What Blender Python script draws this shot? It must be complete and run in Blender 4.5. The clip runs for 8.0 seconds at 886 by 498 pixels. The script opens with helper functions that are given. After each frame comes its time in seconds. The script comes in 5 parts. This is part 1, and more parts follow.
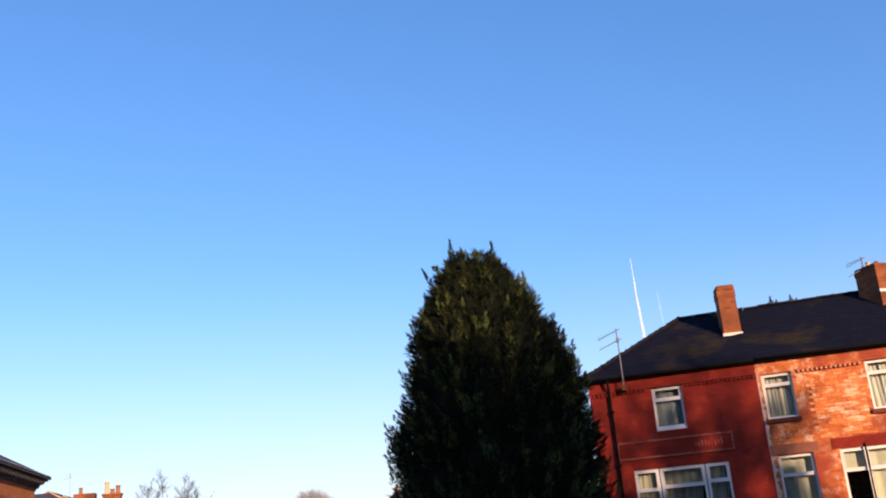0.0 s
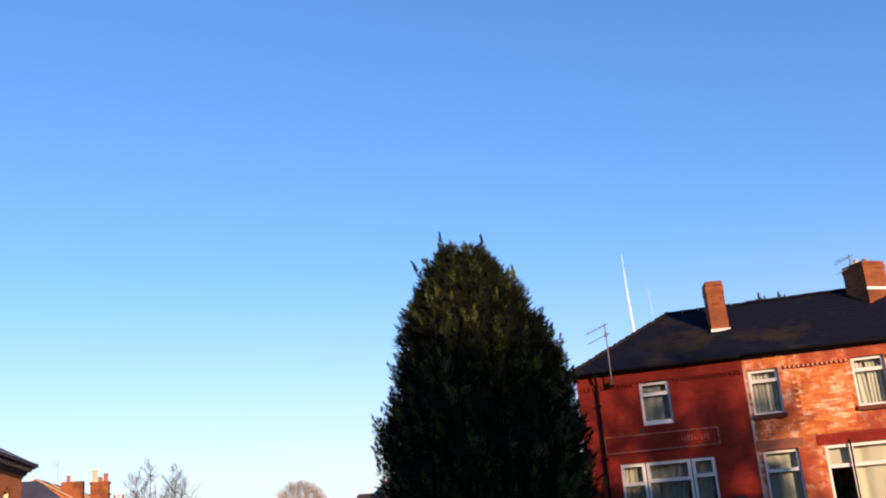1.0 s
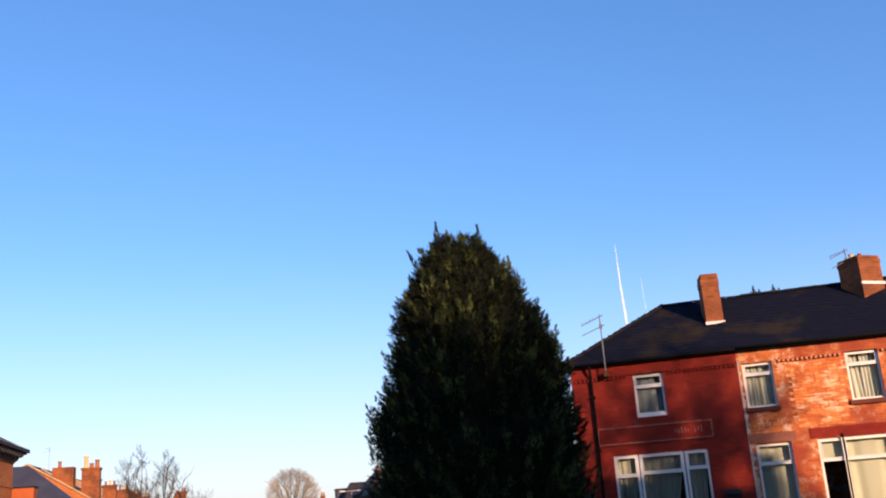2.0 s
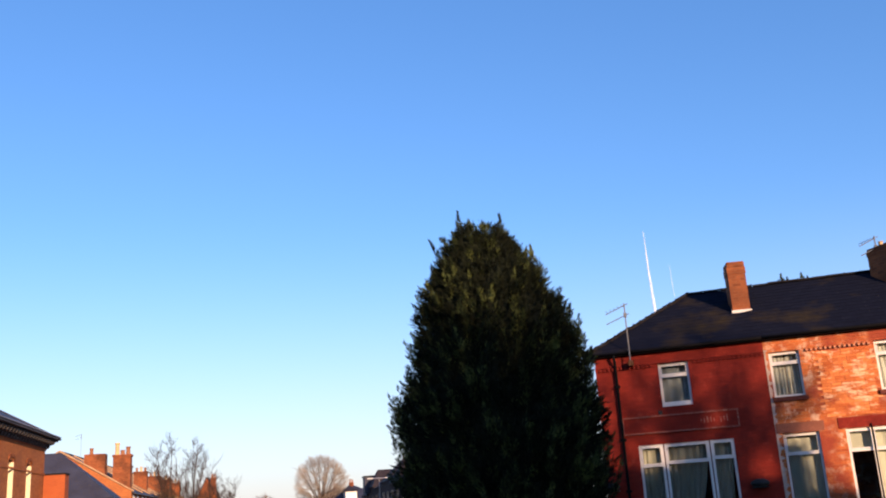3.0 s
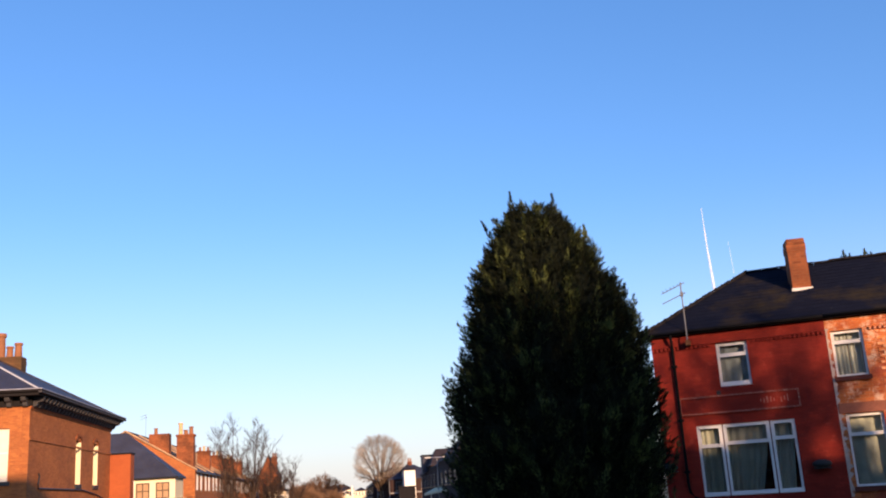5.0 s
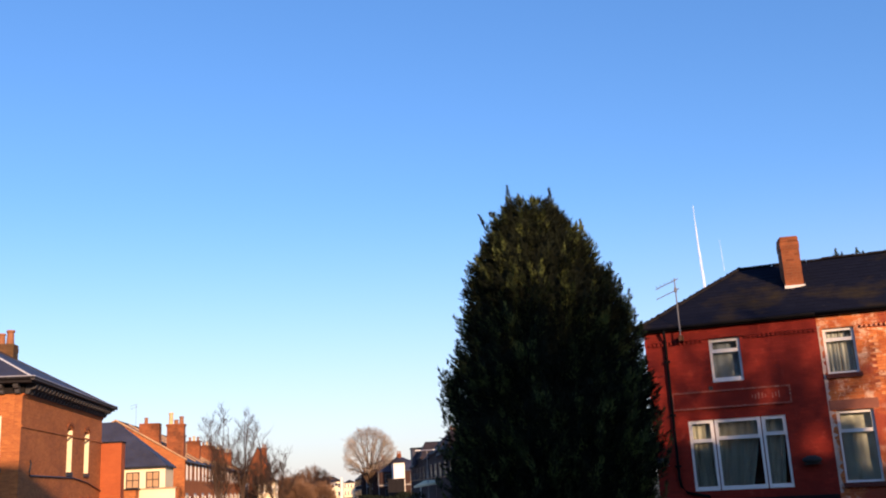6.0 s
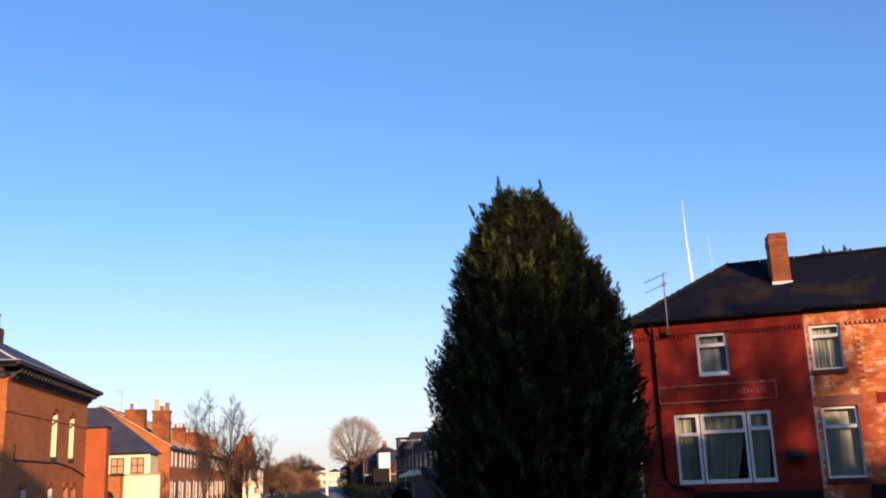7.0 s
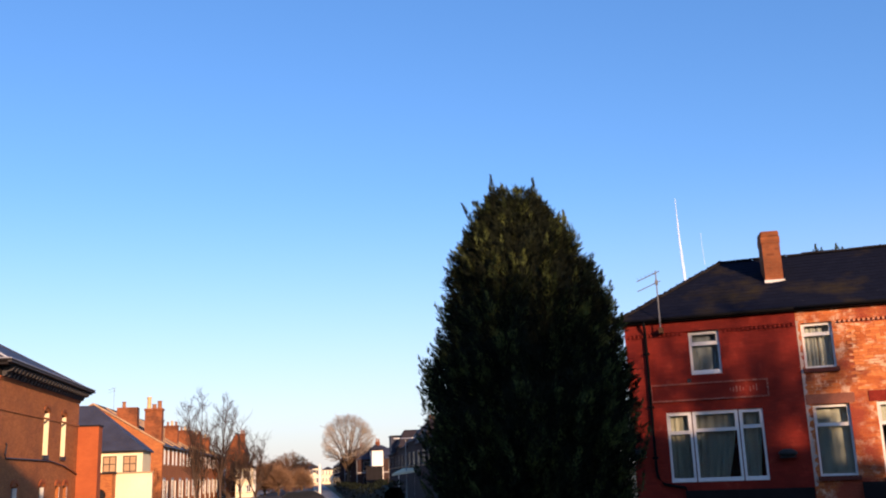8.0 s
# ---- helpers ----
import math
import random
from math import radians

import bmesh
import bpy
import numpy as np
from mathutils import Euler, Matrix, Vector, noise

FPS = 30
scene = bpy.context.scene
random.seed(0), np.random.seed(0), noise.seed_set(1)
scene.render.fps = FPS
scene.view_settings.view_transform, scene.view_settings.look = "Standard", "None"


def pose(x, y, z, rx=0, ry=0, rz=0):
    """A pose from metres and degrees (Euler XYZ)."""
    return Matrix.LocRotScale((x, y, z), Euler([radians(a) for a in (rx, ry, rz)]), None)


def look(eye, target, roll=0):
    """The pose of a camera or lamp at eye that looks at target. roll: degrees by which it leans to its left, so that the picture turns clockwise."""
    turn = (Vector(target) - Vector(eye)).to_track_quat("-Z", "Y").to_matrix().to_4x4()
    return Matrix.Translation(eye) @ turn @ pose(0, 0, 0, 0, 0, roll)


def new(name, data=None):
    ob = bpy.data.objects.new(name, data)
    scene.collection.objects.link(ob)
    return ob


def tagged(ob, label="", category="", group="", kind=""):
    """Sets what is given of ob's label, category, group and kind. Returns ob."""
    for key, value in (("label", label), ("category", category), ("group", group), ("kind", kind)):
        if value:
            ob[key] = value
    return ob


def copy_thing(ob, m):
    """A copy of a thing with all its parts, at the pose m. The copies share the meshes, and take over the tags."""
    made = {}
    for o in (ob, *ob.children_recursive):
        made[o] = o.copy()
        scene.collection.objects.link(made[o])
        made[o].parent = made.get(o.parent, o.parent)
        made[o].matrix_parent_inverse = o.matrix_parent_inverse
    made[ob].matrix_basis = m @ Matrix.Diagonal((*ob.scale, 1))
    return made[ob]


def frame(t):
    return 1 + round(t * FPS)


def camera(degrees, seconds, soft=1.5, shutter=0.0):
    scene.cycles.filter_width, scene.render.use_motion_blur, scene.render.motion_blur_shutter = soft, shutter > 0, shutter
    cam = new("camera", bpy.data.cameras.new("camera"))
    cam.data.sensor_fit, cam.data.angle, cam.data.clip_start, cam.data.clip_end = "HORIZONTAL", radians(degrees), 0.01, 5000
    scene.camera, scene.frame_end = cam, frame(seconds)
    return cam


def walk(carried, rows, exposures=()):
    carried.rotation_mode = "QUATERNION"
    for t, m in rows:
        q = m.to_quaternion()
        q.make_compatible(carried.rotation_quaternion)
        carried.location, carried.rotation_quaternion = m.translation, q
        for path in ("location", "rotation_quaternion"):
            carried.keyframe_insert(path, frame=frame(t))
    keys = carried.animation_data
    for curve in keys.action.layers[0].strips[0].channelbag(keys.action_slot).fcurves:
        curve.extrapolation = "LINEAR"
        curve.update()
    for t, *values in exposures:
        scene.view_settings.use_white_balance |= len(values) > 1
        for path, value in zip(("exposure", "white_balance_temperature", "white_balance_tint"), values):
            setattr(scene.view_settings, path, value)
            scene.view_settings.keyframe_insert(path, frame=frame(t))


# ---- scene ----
cam = camera(49.8, 8.0, soft=2.0)

# seconds, place in metres, turn in degrees (Euler XYZ)
PATH = [
    (0.0, -0.054, -0.077, 1.478, 107.162, 4.904, -1.337),
    (0.5, -0.021, -0.104, 1.472, 106.972, 4.702, -1.578),
    (1.0, -0.017, -0.109, 1.476, 106.643, 4.358, -2.038),
    (2.5, -0.074, 0.001, 1.518, 105.66, 3.645, -2.543),
    (3.0, 0.062, 0.031, 1.551, 105.346, 3.641, -0.935),
    (3.5, 0.163, 0.129, 1.632, 104.98, 3.798, 0.797),
    (4.0, 0.134, 0.086, 1.591, 104.825, 3.743, 2.194),
    (5.5, 0.11, 0.052, 1.6, 104.119, 3.508, 2.476),
    (6.0, 0.005, -0.034, 1.553, 103.928, 2.861, 1.776),
    (6.5, -0.017, -0.04, 1.532, 103.641, 2.269, 1.241),
    (7.0, -0.013, -0.015, 1.541, 103.346, 2.057, 0.896),
    (7.5, -0.01, 0.007, 1.558, 103.207, 2.102, 0.681),
    (8.0, 0.0, 0.0, 1.55, 103.209, 2.103, 0.493),
]
walk(cam, [(r[0], pose(*r[1:])) for r in PATH], exposures=[(0.0, 0.69, 6150, 20), (8.0, 0.63, 6150, 20)])

# ---------------------------------------------------------------- light
SUN_DIR = Vector((0.41, -0.91, 0.222)).normalized()
world = bpy.data.worlds.new("sky_world")
scene.world = world
world.use_nodes = True
wn = world.node_tree
sky = wn.nodes.new("ShaderNodeTexSky")
sky.sky_type = "NISHITA"
sky.sun_disc = False
sky.sun_elevation = math.asin(SUN_DIR.z)
sky.sun_rotation = math.atan2(SUN_DIR.x, SUN_DIR.y)
sky.altitude = 40
sky.air_density, sky.dust_density, sky.ozone_density = 0.9, 0.6, 2.3
rich = wn.nodes.new("ShaderNodeHueSaturation")
rich.inputs["Saturation"].default_value = 1.14
wn.links.new(sky.outputs[0], rich.inputs["Color"])
clear_blue = wn.nodes.new("ShaderNodeMix")
clear_blue.data_type = "RGBA"
clear_blue.inputs[0].default_value = 0.2
clear_blue.inputs[7].default_value = (0.42, 1.52, 3.95, 1)
wn.links.new(rich.outputs[0], clear_blue.inputs[6])
# pale winter haze all round the horizon, thinning with height
height = wn.nodes.new("ShaderNodeSeparateXYZ")
wn.links.new(wn.nodes.new("ShaderNodeTexCoord").outputs["Generated"], height.inputs[0])
thin = wn.nodes.new("ShaderNodeMapRange")
thin.inputs[1].default_value, thin.inputs[2].default_value = 0.0, 0.31
thin.inputs[3].default_value, thin.inputs[4].default_value = 0.92, 0.0
wn.links.new(height.outputs[2], thin.inputs[0])
square = wn.nodes.new("ShaderNodeMath")
square.operation = "POWER"
square.inputs[1].default_value = 2.0
wn.links.new(thin.outputs[0], square.inputs[0])
haze = wn.nodes.new("ShaderNodeMix")
haze.data_type = "RGBA"
haze.inputs[7].default_value = (3.65, 3.4, 3.0, 1)
wn.links.new(square.outputs[0], haze.inputs[0])
wn.links.new(clear_blue.outputs[2], haze.inputs[6])
wn.links.new(haze.outputs[2], wn.nodes["Background"].inputs[0])
wn.nodes["Background"].inputs[1].default_value = 0.15

sun_data = bpy.data.lights.new("sun", "SUN")
sun_data.energy, sun_data.angle, sun_data.color = 5.0, radians(0.6), (1.0, 0.64, 0.34)
sun = new("sun", sun_data)
sun.matrix_world = look(SUN_DIR * 60, (0, 0, 0))


# ---------------------------------------------------------------- materials
def nodes_of(name):
    m = bpy.data.materials.new(name)
    m.use_nodes = True
    t = m.node_tree
    return m, t, t.nodes["Principled BSDF"]


def add(t, kind, **values):
    n = t.nodes.new("ShaderNode" + kind)
    for k, v in values.items():
        n.inputs[k].default_value = v
    return n


def mix(t, fac, a, b, blend="MIX"):
    n = t.nodes.new("ShaderNodeMix")
    n.data_type, n.blend_type = "RGBA", blend
    for sock, v in ((n.inputs[0], fac), (n.inputs[6], a), (n.inputs[7], b)):
        if isinstance(v, bpy.types.NodeSocket):
            t.links.new(v, sock)
        else:
            sock.default_value = (*v, 1) if isinstance(v, tuple) else v
    return n.outputs[2]


def ramp(t, value, lo, hi):
    n = t.nodes.new("ShaderNodeMapRange")
    n.inputs[1].default_value, n.inputs[2].default_value = lo, hi
    t.links.new(value, n.inputs[0])
    return n.outputs[0]


def bump(t, bsdf, height, strength, distance=0.01):
    b = add(t, "Bump", Strength=strength, Distance=distance)
    t.links.new(height, b.inputs["Height"])
    t.links.new(b.outputs[0], bsdf.inputs["Normal"])


def noise_at(t, coord, scale, detail=4.0, rough=0.55):
    n = add(t, "TexNoise", Scale=scale, Detail=detail, Roughness=rough)
    t.links.new(coord, n.inputs["Vector"])
    return n.outputs[0]


def plain(name, colour, rough=0.6, metal=0.0, vary=0.18, scale=6.0, relief=0.15, stain=None):
    """A surface with grain and slow stains in its colour."""
    m, t, p = nodes_of(name)
    c = add(t, "TexCoord").outputs["Object"]
    big, fine = noise_at(t, c, scale * 0.25, 5), noise_at(t, c, scale * 5, 6)
    dark = tuple(v * (1 - vary) for v in colour)
    light = tuple(min(1, v * (1 + vary)) for v in colour)
    col = mix(t, ramp(t, big, 0.3, 0.7), dark, light)
    col = mix(t, ramp(t, fine, 0.45, 0.75), col, stain or tuple(v * (1 - vary * 1.5) for v in colour))
    t.links.new(col, p.inputs["Base Color"])
    p.inputs["Roughness"].default_value, p.inputs["Metallic"].default_value = rough, metal
    if rough > 0.55:
        p.inputs["Specular IOR Level"].default_value = 0.15
    bump(t, p, fine, relief, 0.01)
    return m


def brickwork(name, a, b, mortar, worn=None, worn_at=(0.55, 0.7), grime=(0.05, 0.03, 0.025), grime_at=(0.6, 0.85), depth=0.6):
    """Courses of 225 x 75 mm bricks on upright walls that run along x or y."""
    m, t, p = nodes_of(name)
    c = add(t, "TexCoord").outputs["Object"]
    s = t.nodes.new("ShaderNodeSeparateXYZ")
    t.links.new(c, s.inputs[0])
    along = t.nodes.new("ShaderNodeMath")
    t.links.new(s.outputs[0], along.inputs[0])
    t.links.new(s.outputs[1], along.inputs[1])
    v = t.nodes.new("ShaderNodeCombineXYZ")
    t.links.new(along.outputs[0], v.inputs[0])
    t.links.new(s.outputs[2], v.inputs[1])
    br = t.nodes.new("ShaderNodeTexBrick")
    for key, val in (("Scale", 1.0), ("Mortar Size", 0.006), ("Mortar Smooth", 0.3), ("Bias", 0.0), ("Brick Width", 0.225), ("Row Height", 0.075)):
        br.inputs[key].default_value = val
    br.inputs["Color1"].default_value, br.inputs["Color2"].default_value = (*a, 1), (*b, 1)
    br.inputs["Mortar"].default_value = (*mortar, 1)
    t.links.new(v.outputs[0], br.inputs["Vector"])
    big, mid, fine = noise_at(t, c, 0.7, 5), noise_at(t, c, 3.5, 6, 0.65), noise_at(t, c, 40, 4)
    col = br.outputs[0]
    if worn:
        col = mix(t, ramp(t, mid, *worn_at), col, worn)
    col = mix(t, ramp(t, big, *grime_at), col, grime)
    col = mix(t, 0.35, col, mix(t, ramp(t, fine, 0.3, 0.7), (0.2, 0.2, 0.2), (0.8, 0.8, 0.8)), "OVERLAY")
    t.links.new(col, p.inputs["Base Color"])
    p.inputs["Roughness"].default_value = 0.85
    p.inputs["Specular IOR Level"].default_value = 0.2
    h = t.nodes.new("ShaderNodeMath")
    h.operation = "MULTIPLY_ADD"
    t.links.new(br.outputs[1], h.inputs[0])
    h.inputs[1].default_value = -1.0
    t.links.new(fine, h.inputs[2])
    bump(t, p, h.outputs[0], depth, 0.012)
    return m


def glass_pane(name):
    m, t, p = nodes_of(name)
    t.nodes.remove(p)
    clear, gloss = add(t, "BsdfTransparent"), add(t, "BsdfGlossy", Roughness=0.03)
    clear.inputs[0].default_value = (0.86, 0.9, 0.9, 1)
    fres, both = add(t, "Fresnel", IOR=1.42), t.nodes.new("ShaderNodeMixShader")
    t.links.new(fres.outputs[0], both.inputs[0])
    t.links.new(clear.outputs[0], both.inputs[1])
    t.links.new(gloss.outputs[0], both.inputs[2])
    t.links.new(both.outputs[0], t.nodes["Material Output"].inputs[0])
    return m


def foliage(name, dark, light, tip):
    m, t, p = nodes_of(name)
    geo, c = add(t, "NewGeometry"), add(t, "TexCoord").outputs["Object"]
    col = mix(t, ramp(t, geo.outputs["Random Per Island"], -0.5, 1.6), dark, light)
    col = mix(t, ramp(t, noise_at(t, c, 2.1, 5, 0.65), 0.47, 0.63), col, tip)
    # near-black noise patches paint shaded hollows among the sprays
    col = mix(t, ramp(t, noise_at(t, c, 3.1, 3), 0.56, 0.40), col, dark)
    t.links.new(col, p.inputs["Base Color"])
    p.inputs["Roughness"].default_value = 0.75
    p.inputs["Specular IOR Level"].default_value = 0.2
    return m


def curtain_cloth(name, colour):
    m, t, p = nodes_of(name)
    c = add(t, "TexCoord").outputs["Object"]
    col = mix(t, noise_at(t, c, 5, 3), tuple(v * 0.8 for v in colour), colour)
    t.links.new(col, p.inputs["Base Color"])
    p.inputs["Roughness"].default_value = 0.9
    bump(t, p, noise_at(t, c, 220, 2), 0.2, 0.002)
    return m


def moss_sun_slate(name, a, b, moss_sun):
    """Dark slate in courses, with broad brown patches, part mossy growth, part painted-in sunlight, and small lichen
    specks.
    """
    m, t, p = nodes_of(name)
    c = add(t, "TexCoord").outputs["Object"]
    geo = add(t, "NewGeometry")
    col = mix(t, ramp(t, geo.outputs["Random Per Island"], -0.2, 1.2), a, b)
    col = mix(t, ramp(t, noise_at(t, c, 0.42, 5, 0.6), 0.55, 0.78), col, moss_sun)
    col = mix(t, ramp(t, noise_at(t, c, 11, 4), 0.70, 0.80), col, (0.10, 0.095, 0.075))
    t.links.new(col, p.inputs["Base Color"])
    p.inputs["Roughness"].default_value = 0.9
    p.inputs["Specular IOR Level"].default_value = 0.06
    bump(t, p, noise_at(t, c, 30, 4), 0.15, 0.01)
    return m


def loose_brick(name):
    """Single old bricks under flaking paint: bare orange, pale flaked and stained ones, with streaks across them."""
    m, t, p = nodes_of(name)
    rnd = add(t, "ObjectInfo").outputs["Random"]
    pos = add(t, "NewGeometry").outputs["Position"]
    stretch = add(t, "Mapping")
    stretch.inputs["Scale"].default_value = (1, 1, 2.6)
    t.links.new(pos, stretch.inputs["Vector"])
    patch, fine = noise_at(t, stretch.outputs[0], 2.4, 5, 0.65), noise_at(t, pos, 45, 4)
    col = mix(t, rnd, (0.46, 0.115, 0.030), (0.70, 0.25, 0.075))
    col = mix(t, ramp(t, patch, 0.50, 0.60), col, (0.78, 0.50, 0.30))
    col = mix(t, ramp(t, noise_at(t, stretch.outputs[0], 1.5, 4), 0.56, 0.68), col, (0.36, 0.075, 0.03))
    col = mix(t, 0.3, col, mix(t, ramp(t, fine, 0.3, 0.7), (0.2, 0.2, 0.2), (0.8, 0.8, 0.8)), "OVERLAY")
    t.links.new(col, p.inputs["Base Color"])
    p.inputs["Roughness"].default_value = 0.85
    p.inputs["Specular IOR Level"].default_value = 0.2
    bump(t, p, fine, 0.6, 0.01)
    return m


RED_PAINT = brickwork("red_painted_brick", (0.25, 0.024, 0.013), (0.195, 0.018, 0.010), (0.185, 0.020, 0.012), worn=(0.30, 0.044, 0.024),
                      worn_at=(0.56, 0.72), grime=(0.10, 0.010, 0.007), grime_at=(0.45, 0.8), depth=0.35)
LOOSE_BRICK = loose_brick("old_flaking_brick")
FADED = brickwork("flaking_painted_brick", (0.62, 0.18, 0.048), (0.38, 0.09, 0.026), (0.50, 0.22, 0.09), worn=(0.72, 0.46, 0.30),
                  worn_at=(0.51, 0.62), grime=(0.30, 0.06, 0.03), grime_at=(0.48, 0.6), depth=1.0)
ORANGE = brickwork("orange_brick", (0.44, 0.15, 0.042), (0.29, 0.092, 0.027), (0.35, 0.15, 0.062), worn=(0.31, 0.10, 0.034), worn_at=(0.5, 0.72), grime=(0.20, 0.072, 0.03), grime_at=(0.5, 0.85), depth=0.5)
SMOOTH_ORANGE = brickwork("smooth_orange_brick", (0.37, 0.095, 0.028), (0.33, 0.082, 0.025), (0.30, 0.1, 0.045), grime=(0.27, 0.068, 0.024), grime_at=(0.45, 0.8), depth=0.3)
# brick darkened so the street row's shade is in its colour
SHADE_BRICK = brickwork("shade_dark_brick", (0.046, 0.023, 0.019), (0.034, 0.018, 0.016), (0.042, 0.030, 0.026), grime=(0.03, 0.018, 0.015))
STACK = brickwork("chimney_brick", (0.31, 0.095, 0.032), (0.19, 0.055, 0.02), (0.24, 0.11, 0.05), grime=(0.05, 0.022, 0.014), grime_at=(0.45, 0.75))
OLD_STACK = brickwork("sooty_chimney_brick", (0.17, 0.085, 0.035), (0.11, 0.05, 0.022), (0.14, 0.09, 0.05), grime=(0.05, 0.035, 0.015), grime_at=(0.4, 0.7))
SLATE = plain("blue_slate", (0.032, 0.040, 0.070), 0.6, vary=0.35, scale=3, stain=(0.075, 0.06, 0.05))
# base darkened for roof shade; brown patches are mossy and painted sunlit
SLATE_MOSS_SUN = moss_sun_slate("weathered_slate", (0.0055, 0.0072, 0.0155), (0.0080, 0.0100, 0.0195), (0.050, 0.036, 0.011))
DARK_RIDGE = plain("sooty_ridge_tile", (0.016, 0.014, 0.016), 0.9, vary=0.5)
# even near-black for gutters, fascias and pipes
GUTTER_BLACK = plain("near_black_gutter", (0.004, 0.004, 0.005), 0.95, vary=0.2)
RIDGE = plain("ridge_tile_clay", (0.045, 0.034, 0.032), 0.8, vary=0.3)
WHITE = plain("white_upvc", (0.74, 0.74, 0.72), 0.4, vary=0.06, scale=3, relief=0.03)
CREAM = plain("cream_render", (0.78, 0.68, 0.46), 0.85, vary=0.1, scale=2)
RENDER_WHITE = plain("white_render", (0.80, 0.78, 0.72), 0.85, vary=0.1, scale=2)
STONE = plain("sandstone", (0.42, 0.27, 0.15), 0.85, vary=0.2)
LINTEL = plain("painted_lintel", (0.26, 0.10, 0.065), 0.8, vary=0.2)
SILL_RED = plain("painted_sill", (0.12, 0.035, 0.025), 0.7, vary=0.25)
SCREED = plain("pale_mortar", (0.52, 0.40, 0.33), 0.9, vary=0.25)
BLACK = plain("black_painted_iron", (0.018, 0.018, 0.02), 0.45, vary=0.3)
FASCIA = plain("dark_timber_fascia", (0.014, 0.012, 0.013), 0.8, vary=0.3)
LEAD = plain("lead_flashing", (0.62, 0.62, 0.6), 0.6, vary=0.15)
DULL_METAL = plain("dull_grey_metal", (0.16, 0.17, 0.19), 0.7, vary=0.2)
# lighter than the cornice so the brackets stand out from it
BRACKET = plain("grey_black_timber", (0.055, 0.052, 0.055), 0.7, vary=0.4)
# pale colour that draws the sun glint along the cornice gutter
GLINT_EDGE = plain("gutter_glint_edge", (0.30, 0.31, 0.36), 0.5, vary=0.3)
# white trim greyed down: the shaded row's dimness is in this colour
SHADED_TRIM = plain("greyed_white_trim", (0.30, 0.29, 0.28), 0.8, vary=0.2)
METAL = plain("weathered_aluminium", (0.55, 0.55, 0.55), 0.4, 0.8, vary=0.15)
POT = plain("terracotta_pot", (0.27, 0.12, 0.06), 0.85, vary=0.2)
POT_BUFF = plain("buff_clay_pot", (0.6, 0.42, 0.22), 0.85, vary=0.2)
LAMP_GREY = plain("grey_plastic", (0.03, 0.032, 0.032), 0.6, vary=0.15)
GLASS = glass_pane("window_glass")
DARK_GLASS = plain("dark_window_glass", (0.012, 0.013, 0.016), 0.12, vary=0.2, relief=0.0)
FLAKED = plain("flaking_moulding", (0.25, 0.065, 0.045), 0.85, vary=0.4, scale=5, stain=(0.36, 0.2, 0.16))
GREY_FRAME = plain("dull_painted_frame", (0.11, 0.10, 0.10), 0.7, vary=0.3)
WARM_TWIG = plain("warm_brown_twigs", (0.20, 0.115, 0.065), 0.9, vary=0.3, scale=3)
RUST_TWIG = plain("reddish_twigs", (0.10, 0.05, 0.028), 0.9, vary=0.35, scale=3)
CURTAIN = curtain_cloth("cream_curtain", (0.62, 0.61, 0.50))
# blue-grey cloth: the upper pane's sky reflection put into a colour
SKY_GREY_CLOTH = curtain_cloth("sky_grey_cloth", (0.33, 0.37, 0.40))
NET = curtain_cloth("pale_net_curtain", (0.62, 0.62, 0.56))
BLIND = curtain_cloth("white_blind", (0.78, 0.74, 0.62))
# dark colour on floors and partitions paints the rooms' dimness
DARK_ROOM = plain("dim_interior_colour", (0.05, 0.045, 0.04), 0.9)
GROUND = plain("ground_earth_and_grass", (0.075, 0.08, 0.045), 0.95, vary=0.4, scale=0.6, stain=(0.10, 0.085, 0.06))
ASPHALT = plain("asphalt", (0.05, 0.05, 0.052), 0.9, vary=0.25, scale=4)
PAVING = plain("concrete_paving", (0.24, 0.23, 0.21), 0.9, vary=0.2, scale=3)
KERB = plain("kerb_stone", (0.32, 0.31, 0.29), 0.9, vary=0.2, scale=3)
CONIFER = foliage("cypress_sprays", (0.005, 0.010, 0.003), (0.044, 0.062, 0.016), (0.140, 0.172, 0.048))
# near-black green: the shade deep inside the growth is in this colour
CONIFER_CORE = plain("cypress_shade_colour", (0.010, 0.014, 0.007), 0.95, vary=0.4)
BARK = plain("grey_brown_bark", (0.11, 0.074, 0.048), 0.9, vary=0.3, scale=8)
PALE_TWIG = plain("pale_twigs", (0.36, 0.31, 0.25), 0.9, vary=0.25, scale=8)
DARK_TWIG = plain("dark_twigs", (0.075, 0.048, 0.034), 0.9, vary=0.3, scale=8)
TWIG = plain("fine_twigs", (0.18, 0.12, 0.08), 0.9, vary=0.25, scale=8)
PAINT_BLUE = plain("dark_blue_car_paint", (0.004, 0.006, 0.014), 0.6, vary=0.1)
TYRE = plain("tyre_rubber", (0.02, 0.02, 0.02), 0.85)
def vapour(name):
    m, t, p = nodes_of(name)
    p.inputs["Base Color"].default_value, p.inputs["Roughness"].default_value = (0.95, 0.95, 0.95, 1), 1.0
    c = add(t, "TexCoord").outputs["Object"]
    a = t.nodes.new("ShaderNodeMath")
    a.operation = "MULTIPLY_ADD"
    t.links.new(noise_at(t, c, 0.08, 4), a.inputs[0])
    a.inputs[1].default_value, a.inputs[2].default_value = 0.9, 0.0
    t.links.new(a.outputs[0], p.inputs["Alpha"])
    return m


VAPOUR = vapour("vapour_trail")


# ---------------------------------------------------------------- mesh helpers
def mesh_from(bm, name):
    me = bpy.data.meshes.new(name)
    bm.normal_update()
    bm.to_mesh(me)
    bm.free()
    return me


